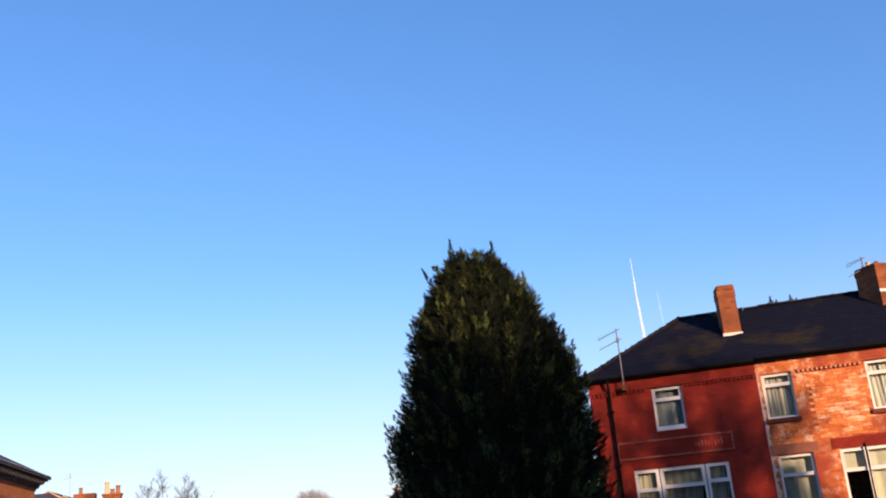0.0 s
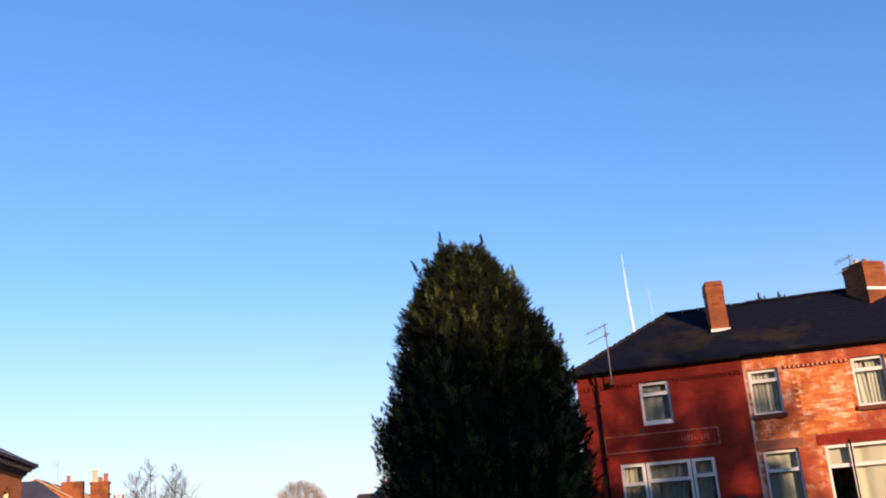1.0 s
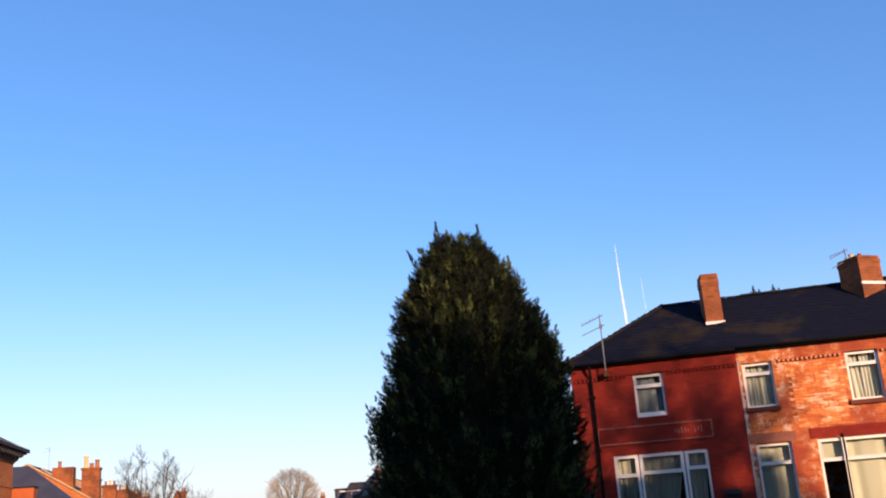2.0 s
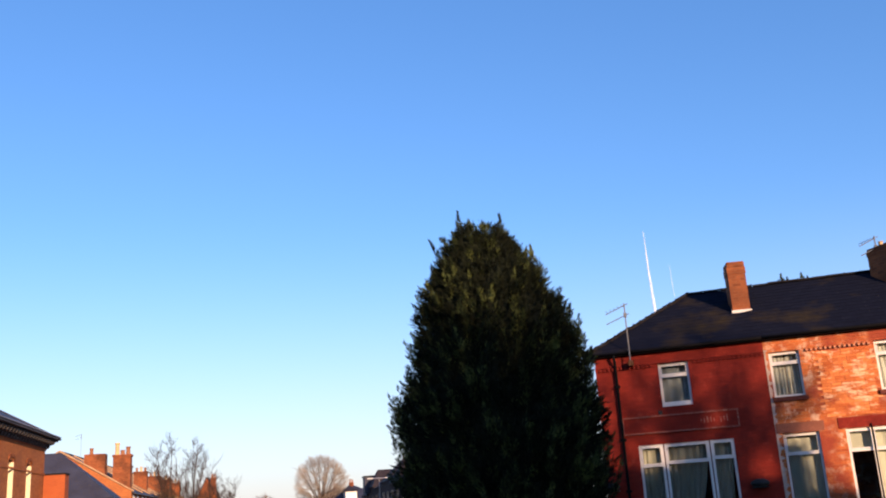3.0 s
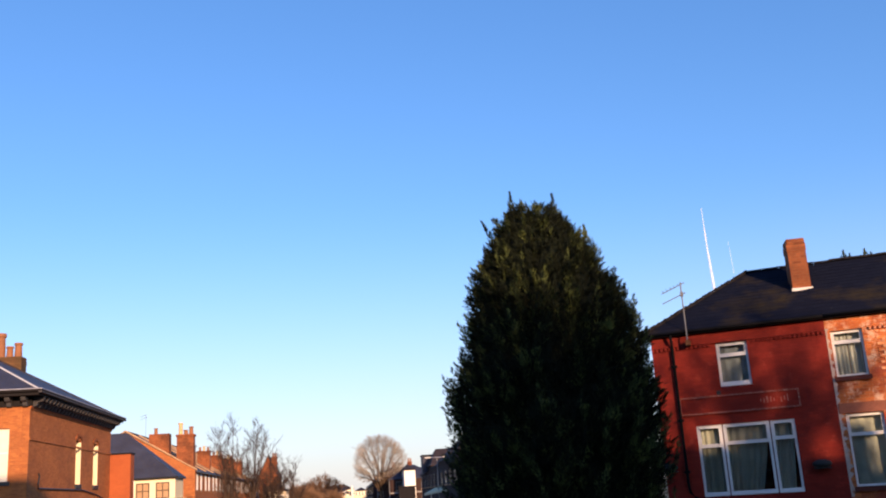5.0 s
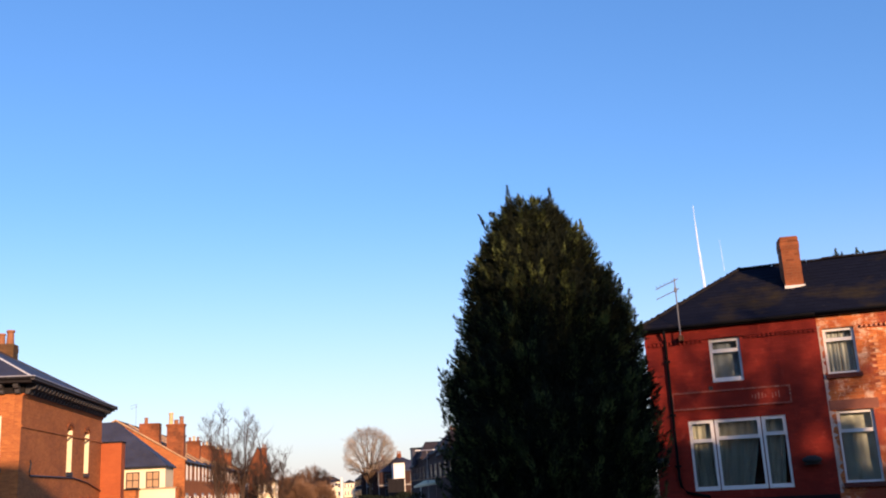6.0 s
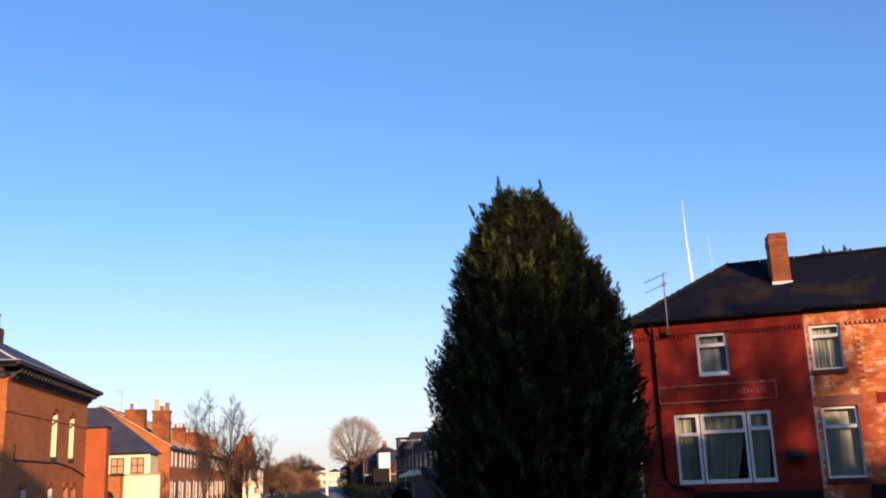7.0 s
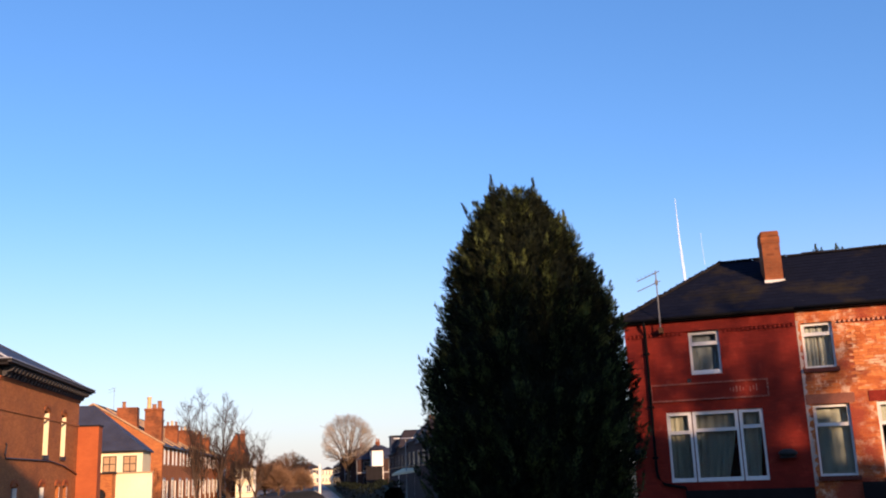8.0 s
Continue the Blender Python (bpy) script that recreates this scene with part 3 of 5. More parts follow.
def neighbour_house():
    h = thing("neighbour_house", HOUSE, "terrace house of bare orange brick with flaking paint and slate roof", "house", "terrace beside the conifer")
    x0, x1, depth = 3.722, 8.5, 5.0
    w_up, w_dn, w_up2, w_big = (3.83, 4.57, 3.77, 4.92), (3.88, 4.74, 1.13, 2.87), (6.33, 7.11, 3.73, 4.95), (5.35, 7.72, 1.05, 2.87)
    part("front_wall", slab(x0, x1, 0.0, EAVE, 0.004, 0.24, [w_up, w_dn, w_up2, w_big]), FADED, h)
    part("gable_wall", boxed(x1 - 0.24, x1, 0.24, depth, 0.0, EAVE), FADED, h)
    part("back_wall", boxed(x0, x1 - 0.24, depth - 0.24, depth, 0.0, EAVE), FADED, h)
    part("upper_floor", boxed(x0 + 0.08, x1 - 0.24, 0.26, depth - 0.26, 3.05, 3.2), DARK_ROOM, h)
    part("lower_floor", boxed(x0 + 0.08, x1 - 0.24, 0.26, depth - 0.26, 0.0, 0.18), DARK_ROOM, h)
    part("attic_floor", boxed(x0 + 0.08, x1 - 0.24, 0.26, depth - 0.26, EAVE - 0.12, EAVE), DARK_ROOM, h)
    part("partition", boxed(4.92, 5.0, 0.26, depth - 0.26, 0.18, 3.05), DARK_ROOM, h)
    rng = random.Random(4)
    edge = [(3.724, 0.9)] + [(3.75 + rng.uniform(0, 0.10) * (1.5 if rng.random() < 0.2 else 0.7), 0.9 + 0.06 * k) for k in range(69)] + [(3.724, 5.0)]
    part("paint_seam", prism(edge, -0.003, 0.003), SCREED, h, "ragged pale edge of old paint")
    dentils(x0, x1, 4.86, [(3.75, 4.68), (6.25, 7.2)], FADED, h)
    # old bricks between the upper windows, each standing a little proud of its joints
    me = mesh_from(boxed(0.004, 0.221, -0.012, 0.006, 0.004, 0.071), "brick_mesh")
    me.materials.append(LOOSE_BRICK)
    half = mesh_from(boxed(0.004, 0.108, -0.012, 0.006, 0.004, 0.071), "half_brick_mesh")
    half.materials.append(LOOSE_BRICK)
    for row in range(22):
        z = 3.18 + row * 0.075
        x = 4.98 - (0.1125 if row % 2 else 0.0)
        while x < 6.2:
            whole = rng.random() > 0.12
            part("brick", me if whole else half, LOOSE_BRICK, h).location = (x, rng.uniform(-0.004, 0.006), z)
            x += 0.225 if whole else 0.1125
    part("plinth", band(4.8, x1, -0.09, 0.002, 0.0, 0.97), FASCIA, h, "black painted plinth")
    window(h, *w_up, 0.09, (), [4.62], sill=SILL_RED, sill_h=0.11, curtains=[(3.88, 4.18, 0.09, 0), (4.2, 4.5, 0.08, 0)], cloth=NET)
    window(h, *w_dn, 0.09, (), [2.36], sill=SILL_RED, sill_h=0.11, curtains=[(3.95, 4.68, 0.5, 0)])
    part("lintel", boxed(3.74, 4.88, -0.012, 0.002, 2.88, 3.12), LINTEL, h, "dark painted stone lintel")
    window(h, *w_up2, 0.09, (), [4.62], sill=SILL_RED, sill_h=0.11, curtains=[(6.38, 6.62, 0.09, -0.1), (6.66, 7.05, 0.1, 0)], cloth=NET)
    window(h, *w_big, 0.05, (5.95, 7.12), [2.34, 2.34, 2.34], bar=0.06, sill=SILL_RED, sill_h=0.11, curtains=[(6.0, 7.08, 0.6, 0), (7.15, 7.66, 0.3, 0)])
    part("blind", boxed(5.42, 5.9, 0.19, 0.2, 2.36, 2.8), CURTAIN, h, "pale half-drawn roller blind")
    part("downpipe", tube(bmesh.new(), [(5.945, -0.03, 2.95), (5.945, -0.03, 0.3)], 0.022, 8), GUTTER_BLACK, h, "thin dark cable pipe")
    part("lintel", boxed(5.2, 7.9, -0.012, 0.002, 2.88, 3.14), RED_PAINT, h, "red painted lintel")
    e = 0.16
    ze, yb = EAVE - e * TAN + 0.06, depth + e
    R0, R1 = (x0, HALF, RIDGE_Z), (x1 + 0.1, HALF, RIDGE_Z)
    roof = part("roof", thick_sheet([(x0, -e, ze), (x1 + 0.1, -e, ze), R1, R0], 0.06), SLATE_MOSS_SUN, h, "pitched roof of brownish weathered slate")
    part("back_slope", thick_sheet([(x1 + 0.1, yb, ze), (x0, yb, ze), R0, R1], 0.06), SLATE_MOSS_SUN, roof)
    part("gable_top", prism([(0.0, EAVE), (depth, EAVE), (HALF, RIDGE_Z - 0.08)], 0, 0.24), FADED, h).matrix_local = pose(x1, 0, 0, 0, 0, 90)
    run, rise = HALF + e, RIDGE_Z - ze
    slope = math.hypot(run, rise)
    bm = slates(bmesh.new(), (x0, -e, ze), (1, 0, 0), (0, run, rise), lambda v: (0, x1 + 0.1 - x0), slope)
    tagged(part("slate_covering", bm, SLATE_MOSS_SUN, roof, "overlapping weathered slates"), kind="stuff")
    ridge_line(R0, R1, roof)
    part("fascia", boxed(x0, x1 + 0.1, -e + 0.02, -e + 0.05, ze - 0.11, ze - 0.03), GUTTER_BLACK, h, "black fascia board")
    part("soffit", boxed(x0, x1 + 0.1, -e + 0.05, 0.0, ze - 0.11, ze - 0.08), FASCIA, h)
    part("gutter", tube(bmesh.new(), [(x0, -e - 0.02, ze - 0.05), (x1 + 0.1, -e - 0.02, ze - 0.055)], 0.036, 10), GUTTER_BLACK, h, "black half-round gutter", smooth=True)
    chimney(h, 7.35, 2.1, 6.95, 7.74, 0.72, 0.82, 34, pots=[(-0.2, 0, 0.14, 0.07, POT_BUFF), (0.1, 0, 0.17, 0.06, POT)], cap=0.2, label="broad orange brick chimney stack")
    return h


corner_house()
neighbour_house()


# ---------------------------------------------------------------- conifer
def conifer(name, x, y, profile, leaders, plumes, seed, label):
    """A dense cypress: profile gives height, middle and half width; upright flat sprays stand off an inner body
    coloured dark for shade.
    """
    rng = random.Random(seed)
    ob = thing(name, Matrix.Translation((x, y, 0)), label, "tree")

    def at(z):
        for (za, ca, ra), (zb, cb, rb) in zip(profile, profile[1:]):
            if za <= z <= zb:
                f = (z - za) / (zb - za)
                return ca + (cb - ca) * f, ra + (rb - ra) * f
        return profile[-1][1:]

    def lump(a, z):
        n = noise.noise(Vector((math.cos(a) * 2.6, math.sin(a) * 2.6, z * 1.1 + seed))) * 0.15
        return 0.965 + n + noise.noise(Vector((math.cos(a) * 7, math.sin(a) * 7, z * 2.2 + seed))) * 0.12

    part("trunk", tube(bmesh.new(), [(0, 0, -0.1), (0.02, 0, 0.5), (0, 0, 3.0), (profile[-1][1], 0, profile[-1][0] - 0.4)], [0.2, 0.16, 0.11, 0.03], 10), BARK, ob)
    bm = bmesh.new()
    rings = []
    zs = [profile[0][0] + (profile[-1][0] - 0.25 - profile[0][0]) * i / 26 for i in range(27)]
    for z in zs:
        c, r = at(z)
        rings.append([bm.verts.new((c + math.cos(k * math.tau / 36) * r * 0.76 * lump(k * math.tau / 36, z), math.sin(k * math.tau / 36) * r * 0.76 * lump(k * math.tau / 36, z), z)) for k in range(36)])
    for p, q in zip(rings, rings[1:]):
        for k in range(36):
            bm.faces.new((p[k], p[(k + 1) % 36], q[(k + 1) % 36], q[k]))
    bm.faces.new(rings[0][::-1]), bm.faces.new(rings[-1])
    part("inner_growth", bm, CONIFER_CORE, ob, "inner growth coloured dark for the crown's shade")
    verts, faces = [], []
    inner_verts, inner_faces = [], []

    def spray(base, way, size, width, verts=verts, faces=faces):
        """A flat feathery twig: a stem with side leaflets that narrow to its tip."""
        way = way.normalized()
        side = way.cross(Vector((rng.uniform(-1, 1), rng.uniform(-1, 1), rng.uniform(-0.4, 0.4)))).normalized()
        for k in range(5):
            f = k / 5
            root = base + way * size * f
            for s in (-1, 1):
                tip = root + way * size * 0.36 + side * s * width * (1 - f * 0.8)
                n = len(verts)
                verts.extend([root - way * size * 0.05, root + way * size * 0.14, tip])
                faces.append((n, n + 1, n + 2))
        n = len(verts)
        verts.extend([base + side * 0.01, base - side * 0.01, base + way * size * 1.25])
        faces.append((n, n + 1, n + 2))

    top, low = profile[-1][0], profile[0][0]
    weights = []
    for i in range(60):
        z = low + (top - low) * (i + 0.5) / 60
        weights.append(max(0.1, at(z)[1]))

    def plume(root, way, reach, girth, n):
        """A feathery branch end: sprays round a stem, full in the middle, drawn out to a point."""
        way = way.normalized()
        for _ in range(n):
            f = rng.random() ** 0.8
            d = Vector((rng.gauss(0, 1), rng.gauss(0, 1), rng.gauss(0, 1))).normalized()
            w = girth * (0.35 + 0.65 * math.sin(min(1.0, f * 1.6) * math.pi / 2)) * (1 - f) ** 0.7
            spray(root + way * reach * f + d * w * rng.random() ** 0.5, way * 0.9 + d * 0.75 * (1 - f * 0.5), rng.uniform(0.04, 0.115) * (1.1 - f * 0.5), rng.uniform(0.013, 0.030) * (1.1 - f * 0.5))

    # branch ends all over the body, spaced evenly and uneven in reach, with dark gaps between
    for k in range(plumes):
        i = rng.choices(range(60), weights)[0]
        z = low + (top - low) * (i + rng.random()) / 60
        a = k * 2.39996 + rng.uniform(-0.25, 0.25)
        c, r = at(z)
        out = Vector((math.cos(a), math.sin(a), 0))
        body = r * lump(a, z)
        way = (out * rng.uniform(0.3, 0.75) + Vector((rng.uniform(-0.25, 0.25), rng.uniform(-0.25, 0.25), rng.uniform(0.7, 1.1)))).normalized()
        tip = body * rng.uniform(0.88, 1.04)
        reach = min(rng.uniform(0.35, 0.85), r * 0.8)
        girth = rng.uniform(0.07, 0.19) * min(1.0, 0.4 + r)
        root = Vector((c, 0, z)) + out * max(0.0, tip - reach * max(0.25, way.dot(out))) - Vector((0, 0, reach * 0.5))
        plume(root, way, reach, girth, int(42 + 270 * girth))
    # short inner sprays that close the body
    for _ in range(plumes * 26):
        i = rng.choices(range(60), weights)[0]
        z = low + (top - low) * (i + rng.random()) / 60
        a = rng.uniform(0, math.tau)
        c, r = at(z)
        out = Vector((math.cos(a), math.sin(a), 0))
        spray(Vector((c, 0, z)) + out * r * lump(a, z) * rng.uniform(0.68, 0.92), out * rng.uniform(0.3, 1.0) + Vector((rng.uniform(-0.5, 0.5), rng.uniform(-0.5, 0.5), rng.uniform(0.1, 0.9))), rng.uniform(0.08, 0.18), rng.uniform(0.035, 0.07), inner_verts, inner_faces)
    for lx, ly, z0, z1, lean, thick in leaders:
        n = int(230 * (z1 - z0) * (0.4 + thick))
        foot, head = Vector((lx, ly, z0)), Vector((lx + lean, ly, z1))
        for k in range(n):
            f = rng.random() * 0.93
            a = rng.uniform(0, math.tau)
            out = Vector((math.cos(a), math.sin(a), 0))
            whorl = 0.45 + 0.75 * abs(math.sin(f * 13 + lx * 7))
            spray(foot.lerp(head, f) + out * rng.random() ** 0.6 * 0.24 * thick * (1 - f) ** 1.6 * whorl, out * 0.85 * (1 - f * 0.6) + Vector((lean * 0.5, 0, 0.9)), rng.uniform(0.05, 0.13) * (1.1 - f * 0.65), 0.03 * (1.1 - f * 0.7))
        for k in range(7):
            p = foot.lerp(head, 0.72 + 0.04 * k)
            n = len(verts)
            w = 0.011 * (1 - k / 8)
            verts.extend([p + Vector((-w, 0, 0)), p + Vector((w, 0, 0)), p + (head - foot) * 0.06])
            faces.append((n, n + 1, n + 2))
    me = bpy.data.meshes.new("crown")
    me.from_pydata(verts, [], faces)
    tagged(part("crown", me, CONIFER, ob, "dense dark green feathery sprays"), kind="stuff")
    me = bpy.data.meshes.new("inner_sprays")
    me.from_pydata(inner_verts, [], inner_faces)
    tagged(part("inner_sprays", me, CONIFER_CORE, ob, "inner sprays coloured dark for the crown's shade"), kind="stuff")
    return ob


conifer("conifer_tree", 1.68, 20.1,
        [(0.25, 0.08, 2.0), (1.35, 0.04, 2.22), (2.45, 0.07, 2.3), (3.6, 0.08, 2.24), (4.7, 0.05, 1.97), (5.45, -0.03, 1.82), (6.0, -0.06, 1.52), (6.5, -0.08, 1.20), (6.9, -0.08, 0.92), (7.2, -0.12, 0.66), (7.42, -0.14, 0.42)],
        [(-0.52, 0.1, 7.05, 7.97, -0.05, 0.95), (-0.5, 0.1, 6.85, 7.5, 0.0, 1.5), (0.0, 0, 6.9, 7.63, 0.0, 1.3), (0.36, -0.1, 6.85, 7.8, -0.03, 1.15), (1.0, -0.1, 6.15, 7.04, -0.05, 1.3), (-0.86, 0.0, 6.5, 7.3, -0.4, 0.75), (0.62, 0.2, 6.4, 7.2, 0.03, 1.4), (-0.2, -0.2, 6.8, 7.48, 0.0, 1.4), (-1.1, -0.1, 5.9, 6.6, -0.12, 1.3)],
        1150, 11, "tall dense dark green conifer with several pointed leaders")


# ---------------------------------------------------------------- corner building with a bracketed cornice
LEFT = Matrix.Translation((-17.35, 37.84, 0)) @ Matrix.Rotation(radians(STREET_ANGLE), 4, "Z")


def cornice_building():
    h = thing("cornice_building", LEFT, "orange brick corner building with bracketed dark cornice and slate roof", "building")
    x0, x1, y0, y1, top = 0.8, 14.4, 0.65, 9.5, 6.05
    base = -0.7
    side_holes = [(7.7, 8.5, 3.05, 5.1), (10.9, 11.7, 3.05, 5.1), (3.3, 4.1, 0.2, 1.66), (7.5, 8.3, 0.2, 1.66), (10.3, 11.0, 0.2, 1.62), (11.8, 12.5, 0.2, 1.6)]
    part("side_wall", slab(x0, x1, base, top, y0, y0 + 0.3, side_holes), ORANGE, h)
    # front wall runs along the local y axis
    fw = part("front_wall", slab(-y1, -y0 - 0.3, base, top, 0, 0.3, [(-2.85, -1.42, 3.1, 5.2), (-6.6, -5.2, 3.1, 5.2)]), ORANGE, h)
    fw.matrix_local = pose(x0, 0, 0, 0, 0, -90)
    part("back_wall", boxed(x1 - 0.3, x1, y0 + 0.3, y1, base, top), ORANGE, h)
    part("far_wall", boxed(x0, x1, y1, y1 + 0.3, base, top), ORANGE, h)
    part("upper_floor", boxed(x0 + 0.3, x1 - 0.3, y0 + 0.3, y1, 2.5, 2.7), DARK_ROOM, h)
    part("attic_floor", boxed(x0 + 0.3, x1 - 0.3, y0 + 0.3, y1, top - 0.15, top), DARK_ROOM, h)
    part("string_course", boxed(x0 - 0.03, x1, y0 - 0.05, y0 - 0.002, 4.70, 4.79), ORANGE, h, "moulded brick string course")

    def arch_over(x, z):
        turns = [math.pi * k / 8 for k in range(9)]
        outer = [(x + 0.4 + 0.56 * math.cos(a), z + 0.30 * math.sin(a)) for a in turns]
        inner = [(x + 0.4 + 0.40 * math.cos(a), z + 0.16 * math.sin(a)) for a in reversed(turns)]
        return prism(outer + inner, y0 - 0.06, y0 - 0.002)

    for x in (3.3, 7.5, 10.3, 11.8):
        w = part("window", boxed(x, x + 0.78, y0 + 0.16, y0 + 0.2, 0.2, 1.6), DARK_GLASS, h, "dark ground floor window")
        part("arch", arch_over(x, 1.64), SMOOTH_ORANGE, w, "brick arch over the window")
        part("frame", boxed(x + 0.74, x + 0.79, y0 - 0.004, y0 + 0.158, 0.2, 1.58), RENDER_WHITE, w, "white painted jamb")
    for x in (7.7, 10.9):
        w = part("window", boxed(x, x + 0.8, y0 + 0.24, y0 + 0.28, 3.05, 5.1), DARK_GLASS, h, "tall narrow window in a deep reveal")
        part("reveal", boxed(x + 0.755, x + 0.798, y0 - 0.02, y0 + 0.238, 3.06, 5.02), CREAM, w, "cream painted reveal in sunlight")
        part("glazing_bar", boxed(x, x + 0.75, y0 + 0.2, y0 + 0.238, 4.05, 4.11), WHITE, w)
        part("sill", boxed(x - 0.08, x + 0.88, y0 - 0.08, y0 + 0.1, 2.87, 3.05), BLACK, w, "dark stone sill")
        part("arch", arch_over(x, 5.1), STACK, w, "brown brick arch over the window")
    for y in (1.42, 5.2):
        w = part("window", boxed(x0 + 0.12, x0 + 0.18, y, y + 1.43, 3.1, 5.2), BLIND, h, "wide window with a white blind")
        part("sill", boxed(x0 - 0.1, x0 + 0.1, y - 0.1, y + 1.53, 2.94, 3.1), BLACK, w, "dark stone sill")
        part("glazing_bar", boxed(x0 + 0.1, x0 + 0.119, y, y + 1.43, 4.2, 4.26), WHITE, w)
    # cornice: frieze, corona and a bracket at each step
    cor = part("cornice", boxed(0.12, x1 + 0.55, 0.12, y1 + 0.3, 6.42, 6.60), FASCIA, h, "deep dark painted cornice")
    part("frieze", boxed(x0 - 0.08, x1 + 0.08, y0 - 0.08, y1 + 0.3, top, 6.42), FASCIA, cor)
    part("gutter", tube(bmesh.new(), [(0.06, 0.06, 6.60), (x1 + 0.6, 0.06, 6.60)], 0.07, 8), FASCIA, cor)
    # the lips are pale to draw the glint on the gutter's upper edge
    part("gutter_lip", tube(bmesh.new(), [(0.02, 0.0, 6.66), (x1 + 0.62, 0.0, 6.66)], 0.028, 6), GLINT_EDGE, cor, "gutter lip coloured pale for its sun glint")
    part("gutter_lip", tube(bmesh.new(), [(0.0, 0.02, 6.66), (0.0, y1, 6.66)], 0.028, 6), GLINT_EDGE, cor, "gutter lip coloured pale for its sun glint")
    part("gutter", tube(bmesh.new(), [(0.06, 0.06, 6.60), (0.06, y1, 6.60)], 0.07, 8), FASCIA, cor)
    part("bed_mould", boxed(x0 - 0.04, x1 + 0.04, y0 - 0.04, y0 - 0.002, 5.92, top), ORANGE, cor)
    part("corbel_course", boxed(x0 - 0.09, x1 + 0.06, y0 - 0.078, y0 - 0.042, 5.985, top - 0.002), SMOOTH_ORANGE, cor)
    part("crown_mould", boxed(0.0, x1 + 0.6, -0.03, 0.118, 6.50, 6.57), BRACKET, cor)
    prof = [(0, -0.02), (0.12, -0.02), (0.17, 0.05), (0.20, 0.14), (0.38, 0.18), (0.44, 0.26), (0.46, 0.36), (0.0, 0.36)]
    bm = prism(prof, -0.095, 0.095)
    bm.transform(Matrix.Rotation(radians(-90), 4, "Z"))
    me = mesh_from(bm, "bracket_mesh")
    me.materials.append(BRACKET)
    for k in range(27):
        b = part("bracket", me, BRACKET, cor)
        b.matrix_local = Matrix.Translation((x0 + 0.15 + k * 0.51, y0 - 0.08, 6.06))
    for k in range(11):
        b = part("bracket", me, FASCIA, cor)
        b.matrix_local = Matrix.Translation((x0 - 0.08, y0 + 0.15 + k * 0.62, 6.06)) @ Matrix.Rotation(radians(-90), 4, "Z")
    # hipped slate roof
    rz, e0, ex1, ey1 = 9.35, 0.1, x1 + 0.6, y1 + 0.55
    mid = (e0 + ey1) / 2
    ra, rb = (e0 + mid, mid, rz), (ex1 - mid, mid, rz)
    A, B, C, D = (e0, e0, 6.63), (ex1, e0, 6.63), (ex1, ey1, 6.63), (e0, ey1, 6.63)
    roof = part("roof", thick_sheet([A, B, rb, ra], 0.05), SLATE, h, "hipped roof of blue-grey slate")
    part("front_slope", thick_sheet([D, A, ra], 0.05), SLATE, roof)
    part("back_slope", thick_sheet([B, C, rb], 0.05), SLATE, roof)
    part("far_slope", thick_sheet([C, D, ra, rb], 0.05), SLATE, roof)
    part("lead_roll", tube(bmesh.new(), [A, ra], 0.04, 8), LEAD, roof, "pale lead hip roll")
    for a, b in ((ra, rb), (B, rb)):
        part("ridge_roll", tube(bmesh.new(), [a, b], 0.06, 8), RIDGE, roof, "dark ridge capping")
    chimney(h, 12.0, 5.45, 8.0, 9.85, 0.8, 1.7, 0, material=OLD_STACK, cap=0.4, pots=[(-0.1, -0.58, 0.75, 0.22, POT), (0.0, -0.12, 0.6, 0.2, POT), (0.0, 0.36, 1.3, 0.28, POT), (0.0, 0.7, 0.7, 0.2, POT)], label="dark brick chimney stack with red pots")
    # surface pipe along the wall
    bm = tube(bmesh.new(), [(2.05, y0 - 0.06, 3.4), (2.15, y0 - 0.06, 3.3), (2.0, y0 - 0.06, 2.95), (2.1, y0 - 0.06, 2.80), (8.8, y0 - 0.06, 2.80), (11.5, y0 - 0.06, 2.6), (14.3, y0 - 0.06, 2.2)], 0.034, 8)
    part("wall_pipe", bm, BLACK, h, "dark pipe running along the brick wall")
    # flat-roofed block at the rear
    part("rear_block", boxed(14.42, 15.3, -0.42, 5.0, -0.8, 4.68), SMOOTH_ORANGE, h, "plain orange brick rear block")
    part("coping", boxed(14.38, 15.35, -0.47, 5.0, 4.682, 4.76), FASCIA, h, "dark flat roof edge")
    return h


cornice_building()


# ---------------------------------------------------------------- small things on the corner house
def on_house(x, y, z, turn=0):
    return HOUSE @ pose(x, y, z, 0, 0, turn)


def wall_lamp(x, z):
    """A bulkhead lamp: back plate, cage ring and a domed hood."""
    ob = thing("wall_lamp", on_house(x, 0, z), "dark grey oval bulkhead lamp fixed to the brick wall", "lamp", "wall lamps")
    part("back_plate", boxed(-0.12, 0.12, -0.03, -0.002, -0.11, 0.11, bevel=0.01), LAMP_GREY, ob)
    bm = bmesh.new()
    bmesh.ops.create_uvsphere(bm, u_segments=20, v_segments=10, radius=1.0)
    bm.transform(pose(0, -0.13, 0) @ Matrix.Diagonal((0.23, 0.14, 0.10, 1)))
    hood = part("hood", bm, LAMP_GREY, ob, "domed grey hood", smooth=True)
    part("rim", boxed(-0.21, 0.21, -0.20, -0.02, -0.115, -0.085, bevel=0.01), BLACK, ob)
    part("arm", tube(bmesh.new(), [(-0.02, 0, -0.03), (-0.02, -0.13, -0.06)], 0.02, 8), BLACK, ob)
    return ob


